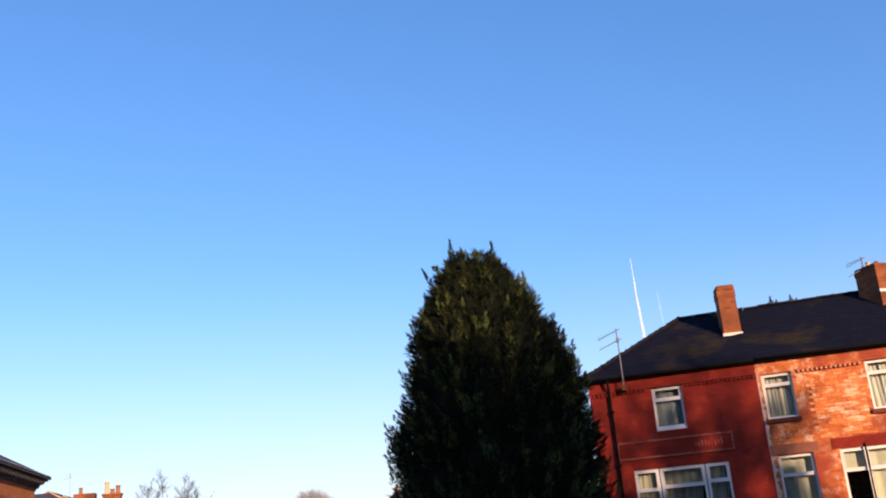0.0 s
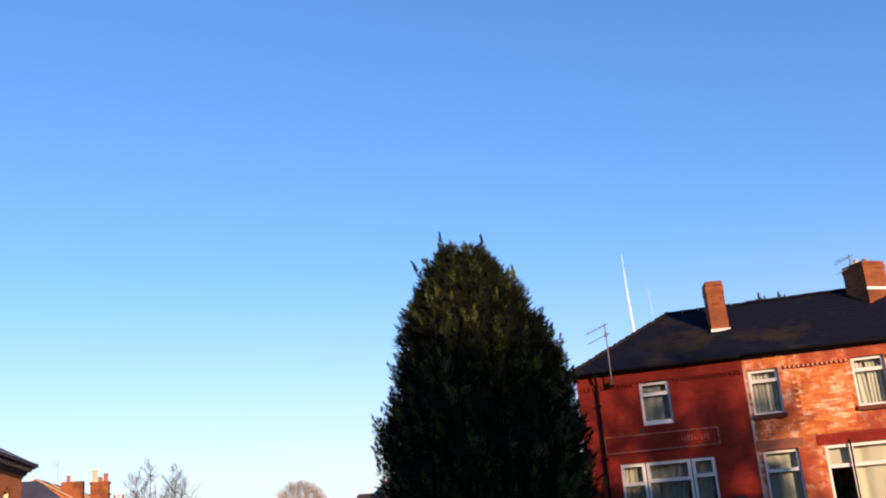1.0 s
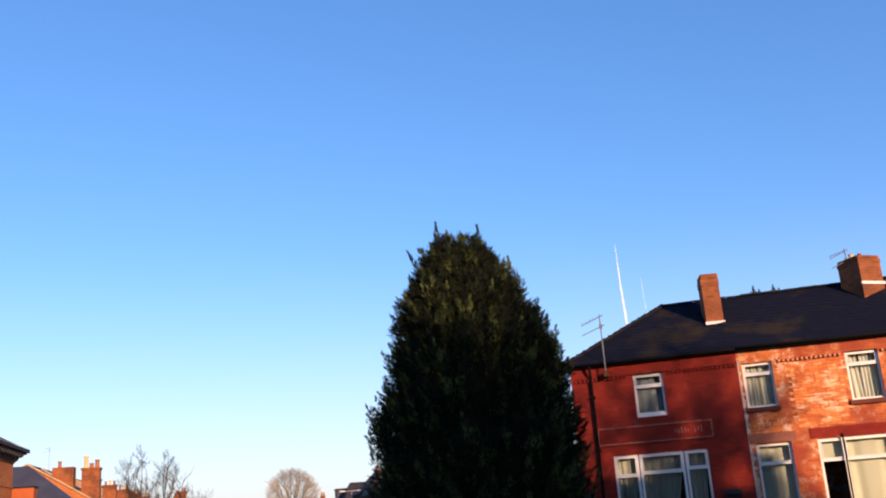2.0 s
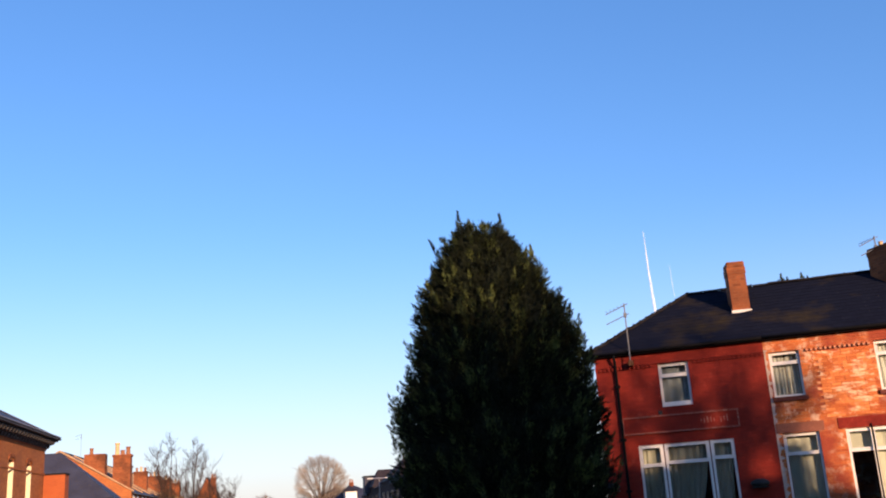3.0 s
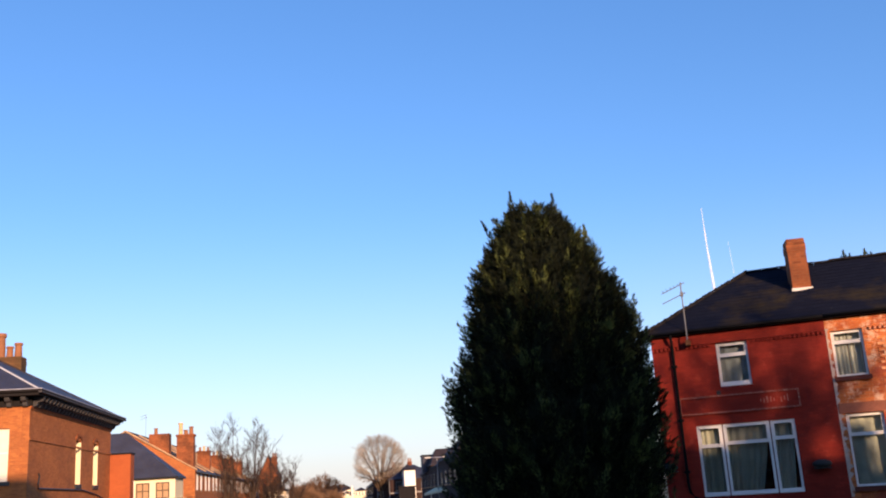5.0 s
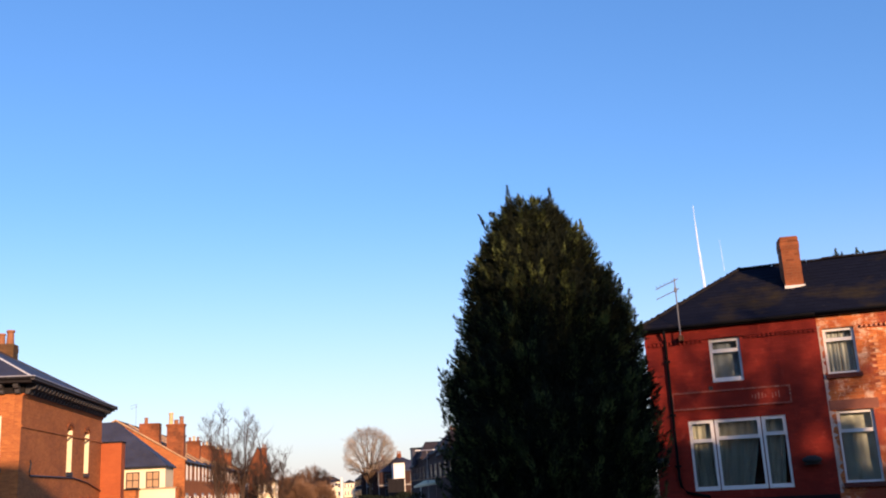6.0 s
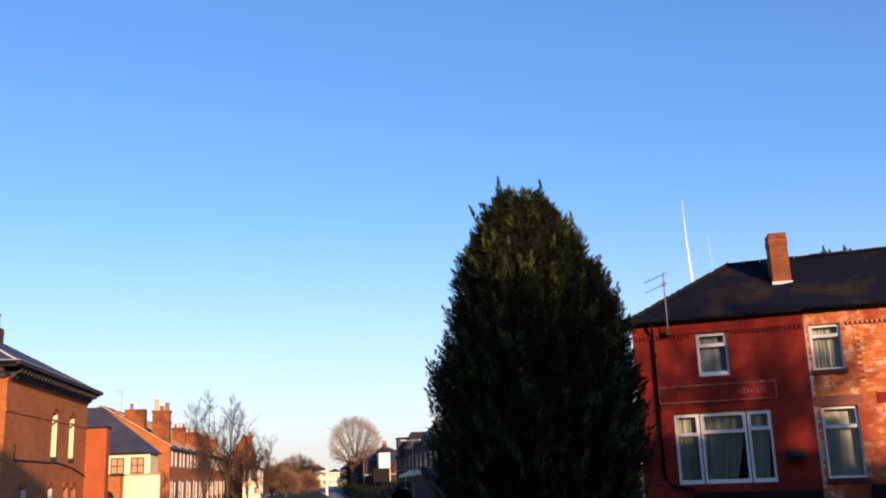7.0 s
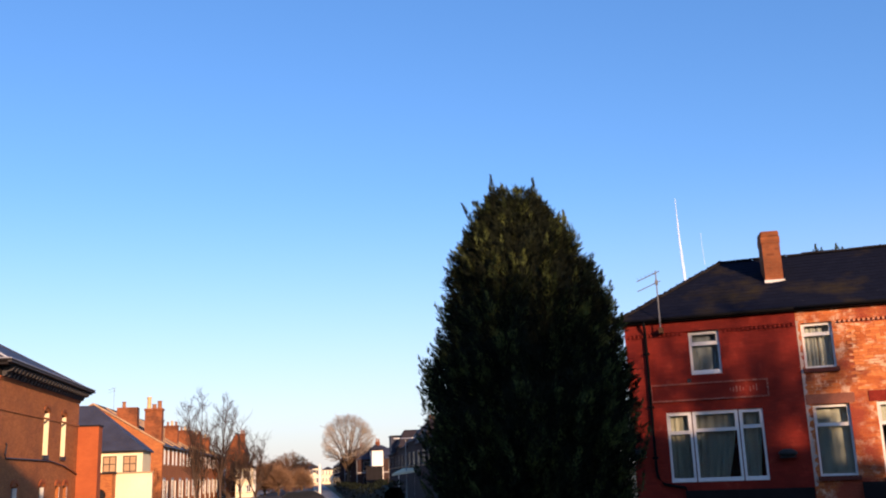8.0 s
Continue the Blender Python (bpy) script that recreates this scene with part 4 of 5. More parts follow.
wall_lamp(-0.5, 1.86)
wall_lamp(3.18, 1.72)
aerial("roof_aerial", on_house(0.37, -0.26, 4.93, 0), 1.68, 0.52, "thin grey television aerial on a mast at the eave", standoff=0.258)
aerial("stack_aerial", on_house(7.05, 2.0, 7.55, 10), 0.5, 0.42, "thin grey television aerial strapped to a chimney")
vent = thing("wall_vent", on_house(0.96, 0, 3.66), "small dark air vent low on the painted wall", "vent")
part("vent_plate", boxed(-0.05, 0.05, -0.02, -0.002, -0.05, 0.05), BLACK, vent)
for k in range(3):
    part("louvre", boxed(-0.045, 0.045, -0.028, -0.0205, -0.035 + k * 0.03, -0.02 + k * 0.03), BLACK, vent)


# ---------------------------------------------------------------- houses farther along the street
def street_pose(x, y, z=-0.8):
    """Local x to the right across the street, local y away along it."""
    return Matrix.Translation((x, y, z)) @ Matrix.Rotation(radians(STREET_ANGLE - 90), 4, "Z")


def framed(parent, x0, x1, z0, z1, y, side=False, glass=None, sill=STONE, bar=0.09, frame_mat=WHITE, proud=0.05):
    """A window set on a wall: along x, or along y on a side wall when side is set (then y is the wall's x and out is its sign)."""
    bm = bmesh.new()
    for a in ((x0, x1, z0, z0 + bar), (x0, x1, z1 - bar, z1), (x0, x0 + bar, z0 + bar, z1 - bar), (x1 - bar, x1, z0 + bar, z1 - bar), ((x0 + x1) / 2 - 0.03, (x0 + x1) / 2 + 0.03, z0 + bar, z1 - bar), (x0 + bar, x1 - bar, (z0 + z1) / 2 - 0.03, (z0 + z1) / 2 + 0.03)):
        box(bm, a[0], a[1], -proud, 0.02, a[2], a[3])
    w = part("window", bm, frame_mat, parent, "framed sash window")
    part("pane", boxed(x0 + bar, x1 - bar, -proud * 0.4, -proud * 0.25, z0 + bar, z1 - bar), glass or DARK_GLASS, w)
    part("sill", boxed(x0 - 0.08, x1 + 0.08, -proud - 0.07 if proud > 0.03 else -0.03, 0.0, z0 - 0.12, z0), sill, w)
    w.matrix_local = pose(y, 0, 0, 0, 0, 90) if side else pose(0, y, 0)
    return w


def terrace_house(stack):
    """One house of the sunny terrace: its front faces local +x at x = 0, the roof falls towards it, frontage along y."""
    h = thing("terrace_house", street_pose(-27.6, 93.3), "orange brick Victorian terrace house with slate roof and chimney", "house", "sunny terrace")
    f, eave, apex, ridge = 5.6, 6.0, -6.6, 10.0
    openings = [(0.75, 1.6, 4.15, 5.6), (3.25, 4.1, 4.15, 5.6), (0.6, 2.1, 0.9, 2.7), (3.3, 4.2, 0.2, 2.6)]
    fw = part("front_wall", slab(0, f, 0.0, eave, -0.3, 0.0, []), ORANGE, h)
    fw.matrix_local = pose(-0.3, 0, 0, 0, 0, 90)
    part("back_wall", boxed(-13.2, -12.9, 0, f, 0, eave), ORANGE, h)
    part("party_wall", prism([(-12.9, 0), (-0.32, 0), (-0.32, eave), (apex, ridge - 0.1), (-12.9, eave)], 0.0, 0.25), ORANGE, h, "plain brick gable wall")
    roof = part("roof", thick_sheet([(0.25, 0, eave - 0.12), (0.25, f, eave - 0.12), (apex, f, ridge), (apex, 0, ridge)], 0.12), SLATE, h, "dark slate roof slope")
    part("back_slope", thick_sheet([(apex, 0, ridge), (apex, f, ridge), (-13.4, f, eave - 0.12), (-13.4, 0, eave - 0.12)], 0.12), SLATE, roof)
    part("gutter", tube(bmesh.new(), [(0.3, 0, eave - 0.2), (0.3, f, eave - 0.2)], 0.07, 8), BLACK, h)
    part("ridge_capping", tube(bmesh.new(), [(apex, 0, ridge), (apex, f, ridge)], 0.12, 8), RIDGE, roof)
    part("party_coping", tube(bmesh.new(), [(0.2, 0.05, eave + 0.02), (apex, 0.05, ridge + 0.06)], 0.08, 6), STONE, roof, "pale coping between the roofs")
    for k, (a, b, c, d) in enumerate(openings[:3]):
        framed(h, a, b, c, d, 0.03, side=True, glass=BLIND if k < 2 else DARK_GLASS, sill=STONE, bar=0.1, proud=0.02)
        part("lintel", boxed(-0.001, 0.025, a - 0.06, b + 0.06, d, d + 0.2), SHADED_TRIM, h, "pale stone lintel")
    door = part("door", boxed(0.0, 0.05, 3.3, 4.2, 0.2, 2.5), FASCIA, h, "dark painted front door")
    part("door_frame", boxed(0.0, 0.08, 3.2, 3.298, 0.2, 2.6), RENDER_WHITE, door)
    if stack:
        st = part("chimney", boxed(-2.3, -0.9, -0.35, 0.55, 6.2, 8.55), STACK, h, "broad brick chimney stack")
        part("cap", boxed(-2.38, -0.82, -0.43, 0.63, 8.55, 8.7), STACK, st)
        for k in range(3):
            pot(st, -2.05 + k * 0.45, 0.1, 8.69, 0.45 + 0.1 * (k % 2), 0.15, POT_BUFF if k == 1 else POT)
    return h


first_house = terrace_house(False)
stack_house = terrace_house(True)
stack_house.matrix_world = first_house.matrix_world @ pose(0, 5.6, 0)
for k in range(2, 11):
    copy_thing(stack_house if k % 2 else first_house, first_house.matrix_world @ pose(0, 5.6 * k, 0))
# gable end features of the first house: pale verge, a tall stack at the front
verge_thing = thing("gable_end", street_pose(-27.6, 93.3), "sunlit brick gable end with pale verge and tall chimney", "building")
part("gable_skin", prism([(-12.9, 0), (0.0, 0), (0.0, 6.0), (-6.6, 9.9), (-12.9, 6.0)], -0.12, -0.004), ORANGE, verge_thing, "sunlit orange brick gable")
for a, b in (((0.2, -0.1, 6.0), (-6.6, -0.1, 10.05)), ((-6.6, -0.1, 10.05), (-13.2, -0.1, 6.1))):
    part("verge", tube(bmesh.new(), [a, b], 0.08, 6), STONE, verge_thing, "pale mortared verge")
tall = part("chimney", boxed(-1.75, -0.15, -0.1, 0.95, 6.0, 9.25), STACK, verge_thing, "tall brick chimney stack")
part("cap", boxed(-1.83, -0.07, -0.18, 1.03, 9.25, 9.45), STACK, tall)
for x, hgt, mat in ((-1.45, 1.15, POT_BUFF), (-0.95, 0.45, POT), (-0.45, 0.75, POT)):
    pot(tall, x, 0.4, 9.44, hgt, 0.24, mat)
mid_stack = part("chimney", boxed(-4.45, -2.55, 0.3, 1.6, 7.2, 9.65), STACK, verge_thing, "broad brick chimney stack")
pot(mid_stack, -3.9, 0.9, 9.64, 0.6, 0.2, POT)
aerial("terrace_aerial", street_pose(-27.6, 93.3) @ pose(-5.0, 1.5, 9.4), 2.3, 0.55, "thin television aerial above a terrace roof")


def low_house():
    """A low cream house under a slate roof that leans back against its taller neighbour."""
    h = thing("low_house", street_pose(-24.1, 70.0), "low cream rendered house with blue slate roof", "house")
    part("wall", boxed(-6.0, 1.9, 0, 3.5, 0.0, 4.75), CREAM, h)
    A, B, C, D = (-6.2, -0.25, 4.75), (2.1, -0.25, 4.75), (2.1, 3.7, 4.75), (-6.2, 3.7, 4.75)
    ra, rb = (-3.6, 3.4, 8.3), (-2.3, 3.4, 8.3)
    roof = part("roof", thick_sheet([A, B, rb, ra], 0.1), SLATE, h, "smooth blue slate roof")
    part("side_slope", thick_sheet([B, C, rb], 0.1), SLATE, roof)
    part("back_slope", thick_sheet([C, D, ra, rb], 0.1), SLATE, roof)
    part("side_slope", thick_sheet([D, A, ra], 0.1), SLATE, roof)
    part("gutter", tube(bmesh.new(), [(-6.2, -0.3, 4.72), (2.15, -0.3, 4.72)], 0.07, 8), BLACK, h)
    part("downpipe", tube(bmesh.new(), [(-1.0, -0.1, 4.7), (-1.0, -0.1, 0.1)], 0.05, 8), RENDER_WHITE, h, "white downpipe")
    for x in (-0.85, 0.55):
        framed(h, x, x + 0.95, 3.25, 4.4, -0.004, sill=RENDER_WHITE, bar=0.07, frame_mat=RIDGE, glass=STONE)
        framed(h, x, x + 0.95, 0.9, 2.2, -0.004, sill=RENDER_WHITE, bar=0.07, frame_mat=FASCIA)
    return h


low_house()
yard = thing("yard_wall", street_pose(-22.3, 66.5), "cream painted yard wall in sunlight", "wall")
part("wall_body", boxed(-0.5, 1.9, 0, 0.3, 0.0, 3.1), CREAM, yard)
part("coping", boxed(-0.58, 1.98, -0.06, 0.36, 3.1, 3.2), STONE, yard)
shed = thing("brick_outhouse", street_pose(-24.6, 65.0), "small orange brick outhouse beside the yard wall", "outhouse")
part("wall_body", boxed(0.2, 2.0, 0, 2.5, 0.0, 3.1), ORANGE, shed)
part("roof_slab", boxed(0.1, 2.1, -0.1, 2.6, 3.1, 3.2), FASCIA, shed)


def far_house(name, x, y, w, d, eave, ridge, wall, roof_mat, label, cols=2, rows=((0.9, 2.3), (3.4, 4.7)), hip=1.0, stacks=(), glass=None, group="far houses", frame_mat=WHITE, trim=False):
    """A detached or terraced block that faces down the street towards the viewer."""
    h = thing(name, street_pose(x, y), label, "house", group)
    part("wall", boxed(0, w, 0, d, 0, eave), wall, h)
    o, mid = 0.2, d / 2
    if hip > 0:
        A, B, C, D = (-o, -o, eave), (w + o, -o, eave), (w + o, d + o, eave), (-o, d + o, eave)
        hx = min(hip * mid, w * 0.48)
        ra, rb = (hx, mid, ridge), (w - hx, mid, ridge)
        roof = part("roof", thick_sheet([A, B, rb, ra], 0.1), roof_mat, h)
        for q in ([B, C, rb], [C, D, ra, rb], [D, A, ra]):
            part("slope", thick_sheet(q, 0.1), roof_mat, roof)
    else:
        part("gable", prism([(0, eave), (w, eave), (w / 2, ridge - 0.08)], 0, d), wall, h)
        roof = part("roof", thick_sheet([(-o, -o, eave - 0.1), (w / 2, -o, ridge), (w / 2, d + o, ridge), (-o, d + o, eave - 0.1)], 0.1), roof_mat, h)
        part("slope", thick_sheet([(w / 2, -o, ridge), (w + o, -o, eave - 0.1), (w + o, d + o, eave - 0.1), (w / 2, d + o, ridge)], 0.1), roof_mat, roof)
    step = w / cols
    for z0, z1 in rows:
        for k in range(cols):
            framed(h, step * (k + 0.22), step * (k + 0.78), z0, z1, -0.004, glass=glass, frame_mat=frame_mat)
            fs = framed(h, d / cols * (k + 0.25), d / cols * (k + 0.7), z0, z1, 0, glass=glass, frame_mat=frame_mat)
            fs.matrix_local = pose(-0.004, d, 0, 0, 0, -90)
            fs2 = framed(h, d / cols * (k + 0.25), d / cols * (k + 0.7), z0, z1, 0, glass=glass, frame_mat=frame_mat)
            fs2.matrix_local = pose(w + 0.004, 0, 0, 0, 0, 90)
    if trim:
        for z in (2.75,):
            part("string_band", boxed(0.0, w, -0.07, -0.003, z, z + 0.2), SHADED_TRIM, h, "pale stone band")
            part("string_band", boxed(-0.07, -0.003, -0.07, d, z, z + 0.2), SHADED_TRIM, h, "pale stone band")
        part("downpipe", tube(bmesh.new(), [(-0.12, 0.4, eave), (-0.12, 0.4, 0.0)], 0.07, 6), SHADED_TRIM, h, "pale downpipe")
        # two-storey bay towards the road
        bay_ob = part("bay", prism([(0.0, 4.6), (0.0, 7.4), (-0.9, 6.8), (-0.9, 5.2)], 0.0, 5.0), wall, h, "angular bay")
        bay_ob.matrix_local = Matrix(((1, 0, 0, 0), (0, 0, 1, 0), (0, 1, 0, 0), (0, 0, 0, 1)))
        for z0, z1 in rows:
            part("bay_window", boxed(-0.96, -0.902, 5.35, 6.65, z0, z1), DARK_GLASS, h, "dark bay window")
            part("bay_lintel", boxed(-1.0, -0.902, 5.2, 6.8, z1, z1 + 0.22), SHADED_TRIM, h, "pale stone lintel")
            part("bay_sill", boxed(-1.0, -0.902, 5.2, 6.8, z0 - 0.15, z0), SHADED_TRIM, h, "pale stone sill")
    for sx, sy, z1 in stacks:
        st = part("chimney", boxed(sx, sx + 0.8, sy, sy + 0.6, eave, z1), STACK, h)
        pot(st, sx + 0.25, sy + 0.3, z1 - 0.01, 0.6, 0.15), pot(st, sx + 0.6, sy + 0.3, z1 - 0.01, 0.5, 0.15)
    return h


# shaded side of the street: an unbroken row along its far kerb, its shade partly in the brick colour
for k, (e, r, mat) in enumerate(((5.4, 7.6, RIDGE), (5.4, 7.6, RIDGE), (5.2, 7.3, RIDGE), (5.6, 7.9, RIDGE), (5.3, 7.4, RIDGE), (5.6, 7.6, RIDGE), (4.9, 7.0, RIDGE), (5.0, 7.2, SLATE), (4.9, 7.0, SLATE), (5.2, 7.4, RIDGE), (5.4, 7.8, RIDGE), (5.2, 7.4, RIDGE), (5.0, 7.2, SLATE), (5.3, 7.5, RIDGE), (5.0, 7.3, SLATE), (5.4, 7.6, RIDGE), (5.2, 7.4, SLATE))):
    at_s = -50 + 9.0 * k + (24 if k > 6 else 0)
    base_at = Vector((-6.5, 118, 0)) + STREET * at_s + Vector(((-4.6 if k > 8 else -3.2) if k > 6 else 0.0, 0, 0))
    far_house("shaded_house", base_at.x, base_at.y, 8.0, 8.96, e, r, SHADE_BRICK, mat, "street house of brick coloured dark for shade, with slate roof", cols=2, rows=((3.2, 4.6),) if k < 7 else ((0.8, 2.3), (3.2, 4.6)), hip=(0.45, 0.95, 0.2)[k % 3], stacks=((3.4, 0.2, r + 0.9),) if k in (5, 8, 11, 14) else (), frame_mat=GREY_FRAME, trim=k > 6)
bay = thing("roof_dormer", street_pose(-7.5, 118.4), "dark flat-roofed dormer on a slate roof", "dormer")
part("cheek", boxed(0.3, 3.2, 0, 3, 5.0, 6.9), SLATE, bay)
part("pane", boxed(1.2, 2.2, -0.05, -0.004, 5.7, 6.6), GLASS, bay)
part("roof_edge", boxed(0.2, 3.3, -0.12, 3, 6.9, 7.02), FASCIA, bay)
far_house("white_gable_house", -12.1, 150, 1.7, 11, 6.2, 7.2, RENDER_WHITE, RIDGE, "white rendered house with low brown roof catching sunlight", cols=1, rows=((0.9, 2.2),), hip=0.3)
# added dark block: stands in for shade on the white house's lower wall
porch = thing("dark_porch", street_pose(-12.9, 148.5), "added dark block for the shaded lower part of the white house", "porch")
part("shade_block_body", boxed(0, 2.5, 0, 1.4, 0, 3.6), FASCIA, porch)
part("shade_block_top", boxed(-0.1, 2.6, -0.1, 1.45, 3.6, 3.75), FASCIA, porch)


def hedge(lateral, thick, high, along, seed):
    """A clipped hedge beside the pavement: an uneven body under many small upright leaf clumps."""
    rng = random.Random(seed)
    side = Vector((STREET.y, -STREET.x, 0))
    ob = thing("hedge", Matrix.Identity(4), "dark clipped garden hedge in shade along the pavement", "hedge")
    bm = bmesh.new()
    rows, n = [], int((along[1] - along[0]) / 1.2)
    for i in range(n + 1):
        p = STREET * (along[0] + (along[1] - along[0]) * i / n)
        g = ground_height(p.y)
        top = high * (0.85 + 0.3 * noise.noise(Vector((i * 0.35, seed, 0))))
        rows.append([bm.verts.new(p + side * (lateral + u) + Vector((0, 0, g + h))) for u, h in ((0, 0), (0.0, top * 0.8), (thick * 0.3, top), (thick * 0.8, top), (thick, top * 0.7), (thick, 0))])
    for a, b in zip(rows, rows[1:]):
        for k in range(6):
            bm.faces.new((a[k], b[k], b[(k + 1) % 6], a[(k + 1) % 6]))
    part("inner_growth", bm, CONIFER_CORE, ob)
    verts, faces = [], []
    for _ in range(n * 40):
        p = STREET * rng.uniform(*along)
        c = p + side * (lateral + rng.uniform(-0.05, thick)) + Vector((0, 0, ground_height(p.y) + high * rng.uniform(0.2, 1.08)))
        for _ in range(2):
            d = Vector((rng.uniform(-1, 1), rng.uniform(-1, 1), rng.uniform(0, 1))) * 0.16
            e = Vector((rng.uniform(-1, 1), rng.uniform(-1, 1), rng.uniform(-1, 1))) * 0.09
            m = len(verts)
            verts.extend([c, c + d + e, c + d - e])
            faces.append((m, m + 1, m + 2))
    me = bpy.data.meshes.new("leaf_clumps")
    me.from_pydata(verts, [], faces)
    # clumps share the core's near-black, which paints the hedge's shade
    tagged(part("leaf_clumps", me, CONIFER_CORE, ob), kind="stuff")


hedge(3.3, 1.0, 1.5, (48, 128), 61)
hedge(3.5, 0.9, 1.3, (131, 175), 62)
# sunny side beyond the terrace
far_house("gabled_house", -32.2, 140, 2.6, 9, 6.2, 9.2, STACK, RIDGE, "brown brick house with a steep pointed gable", cols=1, rows=((0.9, 2.4), (3.6, 5.0)), hip=0, frame_mat=GREY_FRAME, stacks=((1.7, 1.2, 9.0),))
far_house("cream_house", -29.3, 133, 2.3, 6.5, 4.1, 4.9, CREAM, RIDGE, "cream rendered house with brown roof in sunlight", cols=2, rows=((0.8, 1.8), (2.5, 3.5)), hip=0.7)
far_house("brick_house", -43.0, 158, 6.0, 10, 5.4, 7.6, ORANGE, RIDGE, "orange brick house with brown roof in sunlight", cols=3, hip=0.7, stacks=((2.0, 4.0, 8.4),))
far_house("brick_house", -48.0, 182, 8.0, 10, 5.2, 7.4, ORANGE, RIDGE, "orange brick house with brown roof in sunlight", cols=3, hip=0.7)
for k, (x, y, w, e, r) in enumerate(((-48, 300, 8, 4.0, 5.4), (-62, 330, 12, 4.6, 6.0), (-38, 340, 8, 5.6, 7.8), (-50.2, 332, 3.6, 5.4, 6.6), (-46.6, 352, 4.5, 5.0, 6.2), (-44.6, 372, 5.0, 4.6, 6.0), (-72, 420, 16, 6.4, 8.6), (-50, 430, 14, 6.0, 8.2))):
    far_house("cream_house", x, y, w, 10, e, r, CREAM if k % 2 == 0 else RENDER_WHITE, RIDGE, "pale distant house at the end of the street", cols=4, hip=0.8, group="street end")


# ---------------------------------------------------------------- bare trees
def slender_tree(x, y, z, height, reach, seed, label, limbs=5, stem=0.11, spread=0.3):
    """A young leafless tree: a short trunk, a few rising limbs of uneven height, sparse branches and fine twigs."""
    rng = random.Random(seed)
    ob = thing("bare_tree", Matrix.Translation((x, y, z)), label, "tree")
    trunk_bm, twig_bm = bmesh.new(), bmesh.new()
    fork = height * rng.uniform(0.22, 0.3)
    tube(trunk_bm, [(0, 0, -0.1), (0.04, 0, fork * 0.5), (0, 0.03, fork)], [stem, stem * 0.85, stem * 0.75], 8)

    def shoot(base, way, length, r, level):
        pts, d = [base], way
        for _ in range(3):
            d = (d + Vector((rng.uniform(-0.14, 0.14), rng.uniform(-0.14, 0.14), rng.uniform(-0.04, 0.12)))).normalized()
            pts.append(pts[-1] + d * length / 3)
        tube(twig_bm, pts, [r, r * 0.8, r * 0.6, r * 0.4], 4 if level == 0 else 3)
        if level == 2:
            return
        for _ in range(6 if level == 0 else 3):
            f = rng.uniform(0.2, 2.99)
            i = int(f)
            side = Vector((rng.uniform(-1, 1), rng.uniform(-1, 1), rng.uniform(-0.1, 0.9)))
            shoot(pts[i].lerp(pts[i + 1], f - i), (d * 0.7 + side * 0.8).normalized(), length * rng.uniform(0.4, 0.75), max(0.0075, r * 0.5), level + 1)

    for k in range(limbs):
        a = k * math.tau / limbs + rng.uniform(-0.5, 0.5)
        lean = 0.05 if k == 0 else spread * rng.uniform(0.6, 1.25)
        rise = (height - fork) * (0.93 if k == 0 else rng.uniform(0.6, 0.93))
        pts, d = [Vector((0, 0.03, fork - 0.1 * k))], Vector((math.cos(a) * lean * 1.6, math.sin(a) * lean * 1.6, 1)).normalized()
        for _ in range(6):
            d = (d + Vector((rng.uniform(-0.09, 0.09), rng.uniform(-0.09, 0.09), 0.08))).normalized()
            pts.append(pts[-1] + d * rise / 6)
        tube(trunk_bm, pts, [stem * 0.55 * (1 - 0.78 * i / 6) for i in range(7)], 6)
        for _ in range(14):
            f = 0.6 + 5.38 * rng.random() ** 0.8
            i = int(f)
            b = rng.uniform(0, math.tau)
            way = Vector((math.cos(b) * 0.8, math.sin(b) * 0.8, rng.uniform(0.5, 1.3))).normalized()
            shoot(pts[i].lerp(pts[i + 1], f - i), way, reach * rng.uniform(0.4, 0.9) * (1.1 - f / 11), 0.010 + stem * 0.12 * (1 - f / 7), 0)
    part("trunk", trunk_bm, DARK_TWIG, ob, "dark brown stem and limbs")
    tagged(part("crown", twig_bm, DARK_TWIG, ob, "bare leafless twigs"), kind="stuff")
    return ob


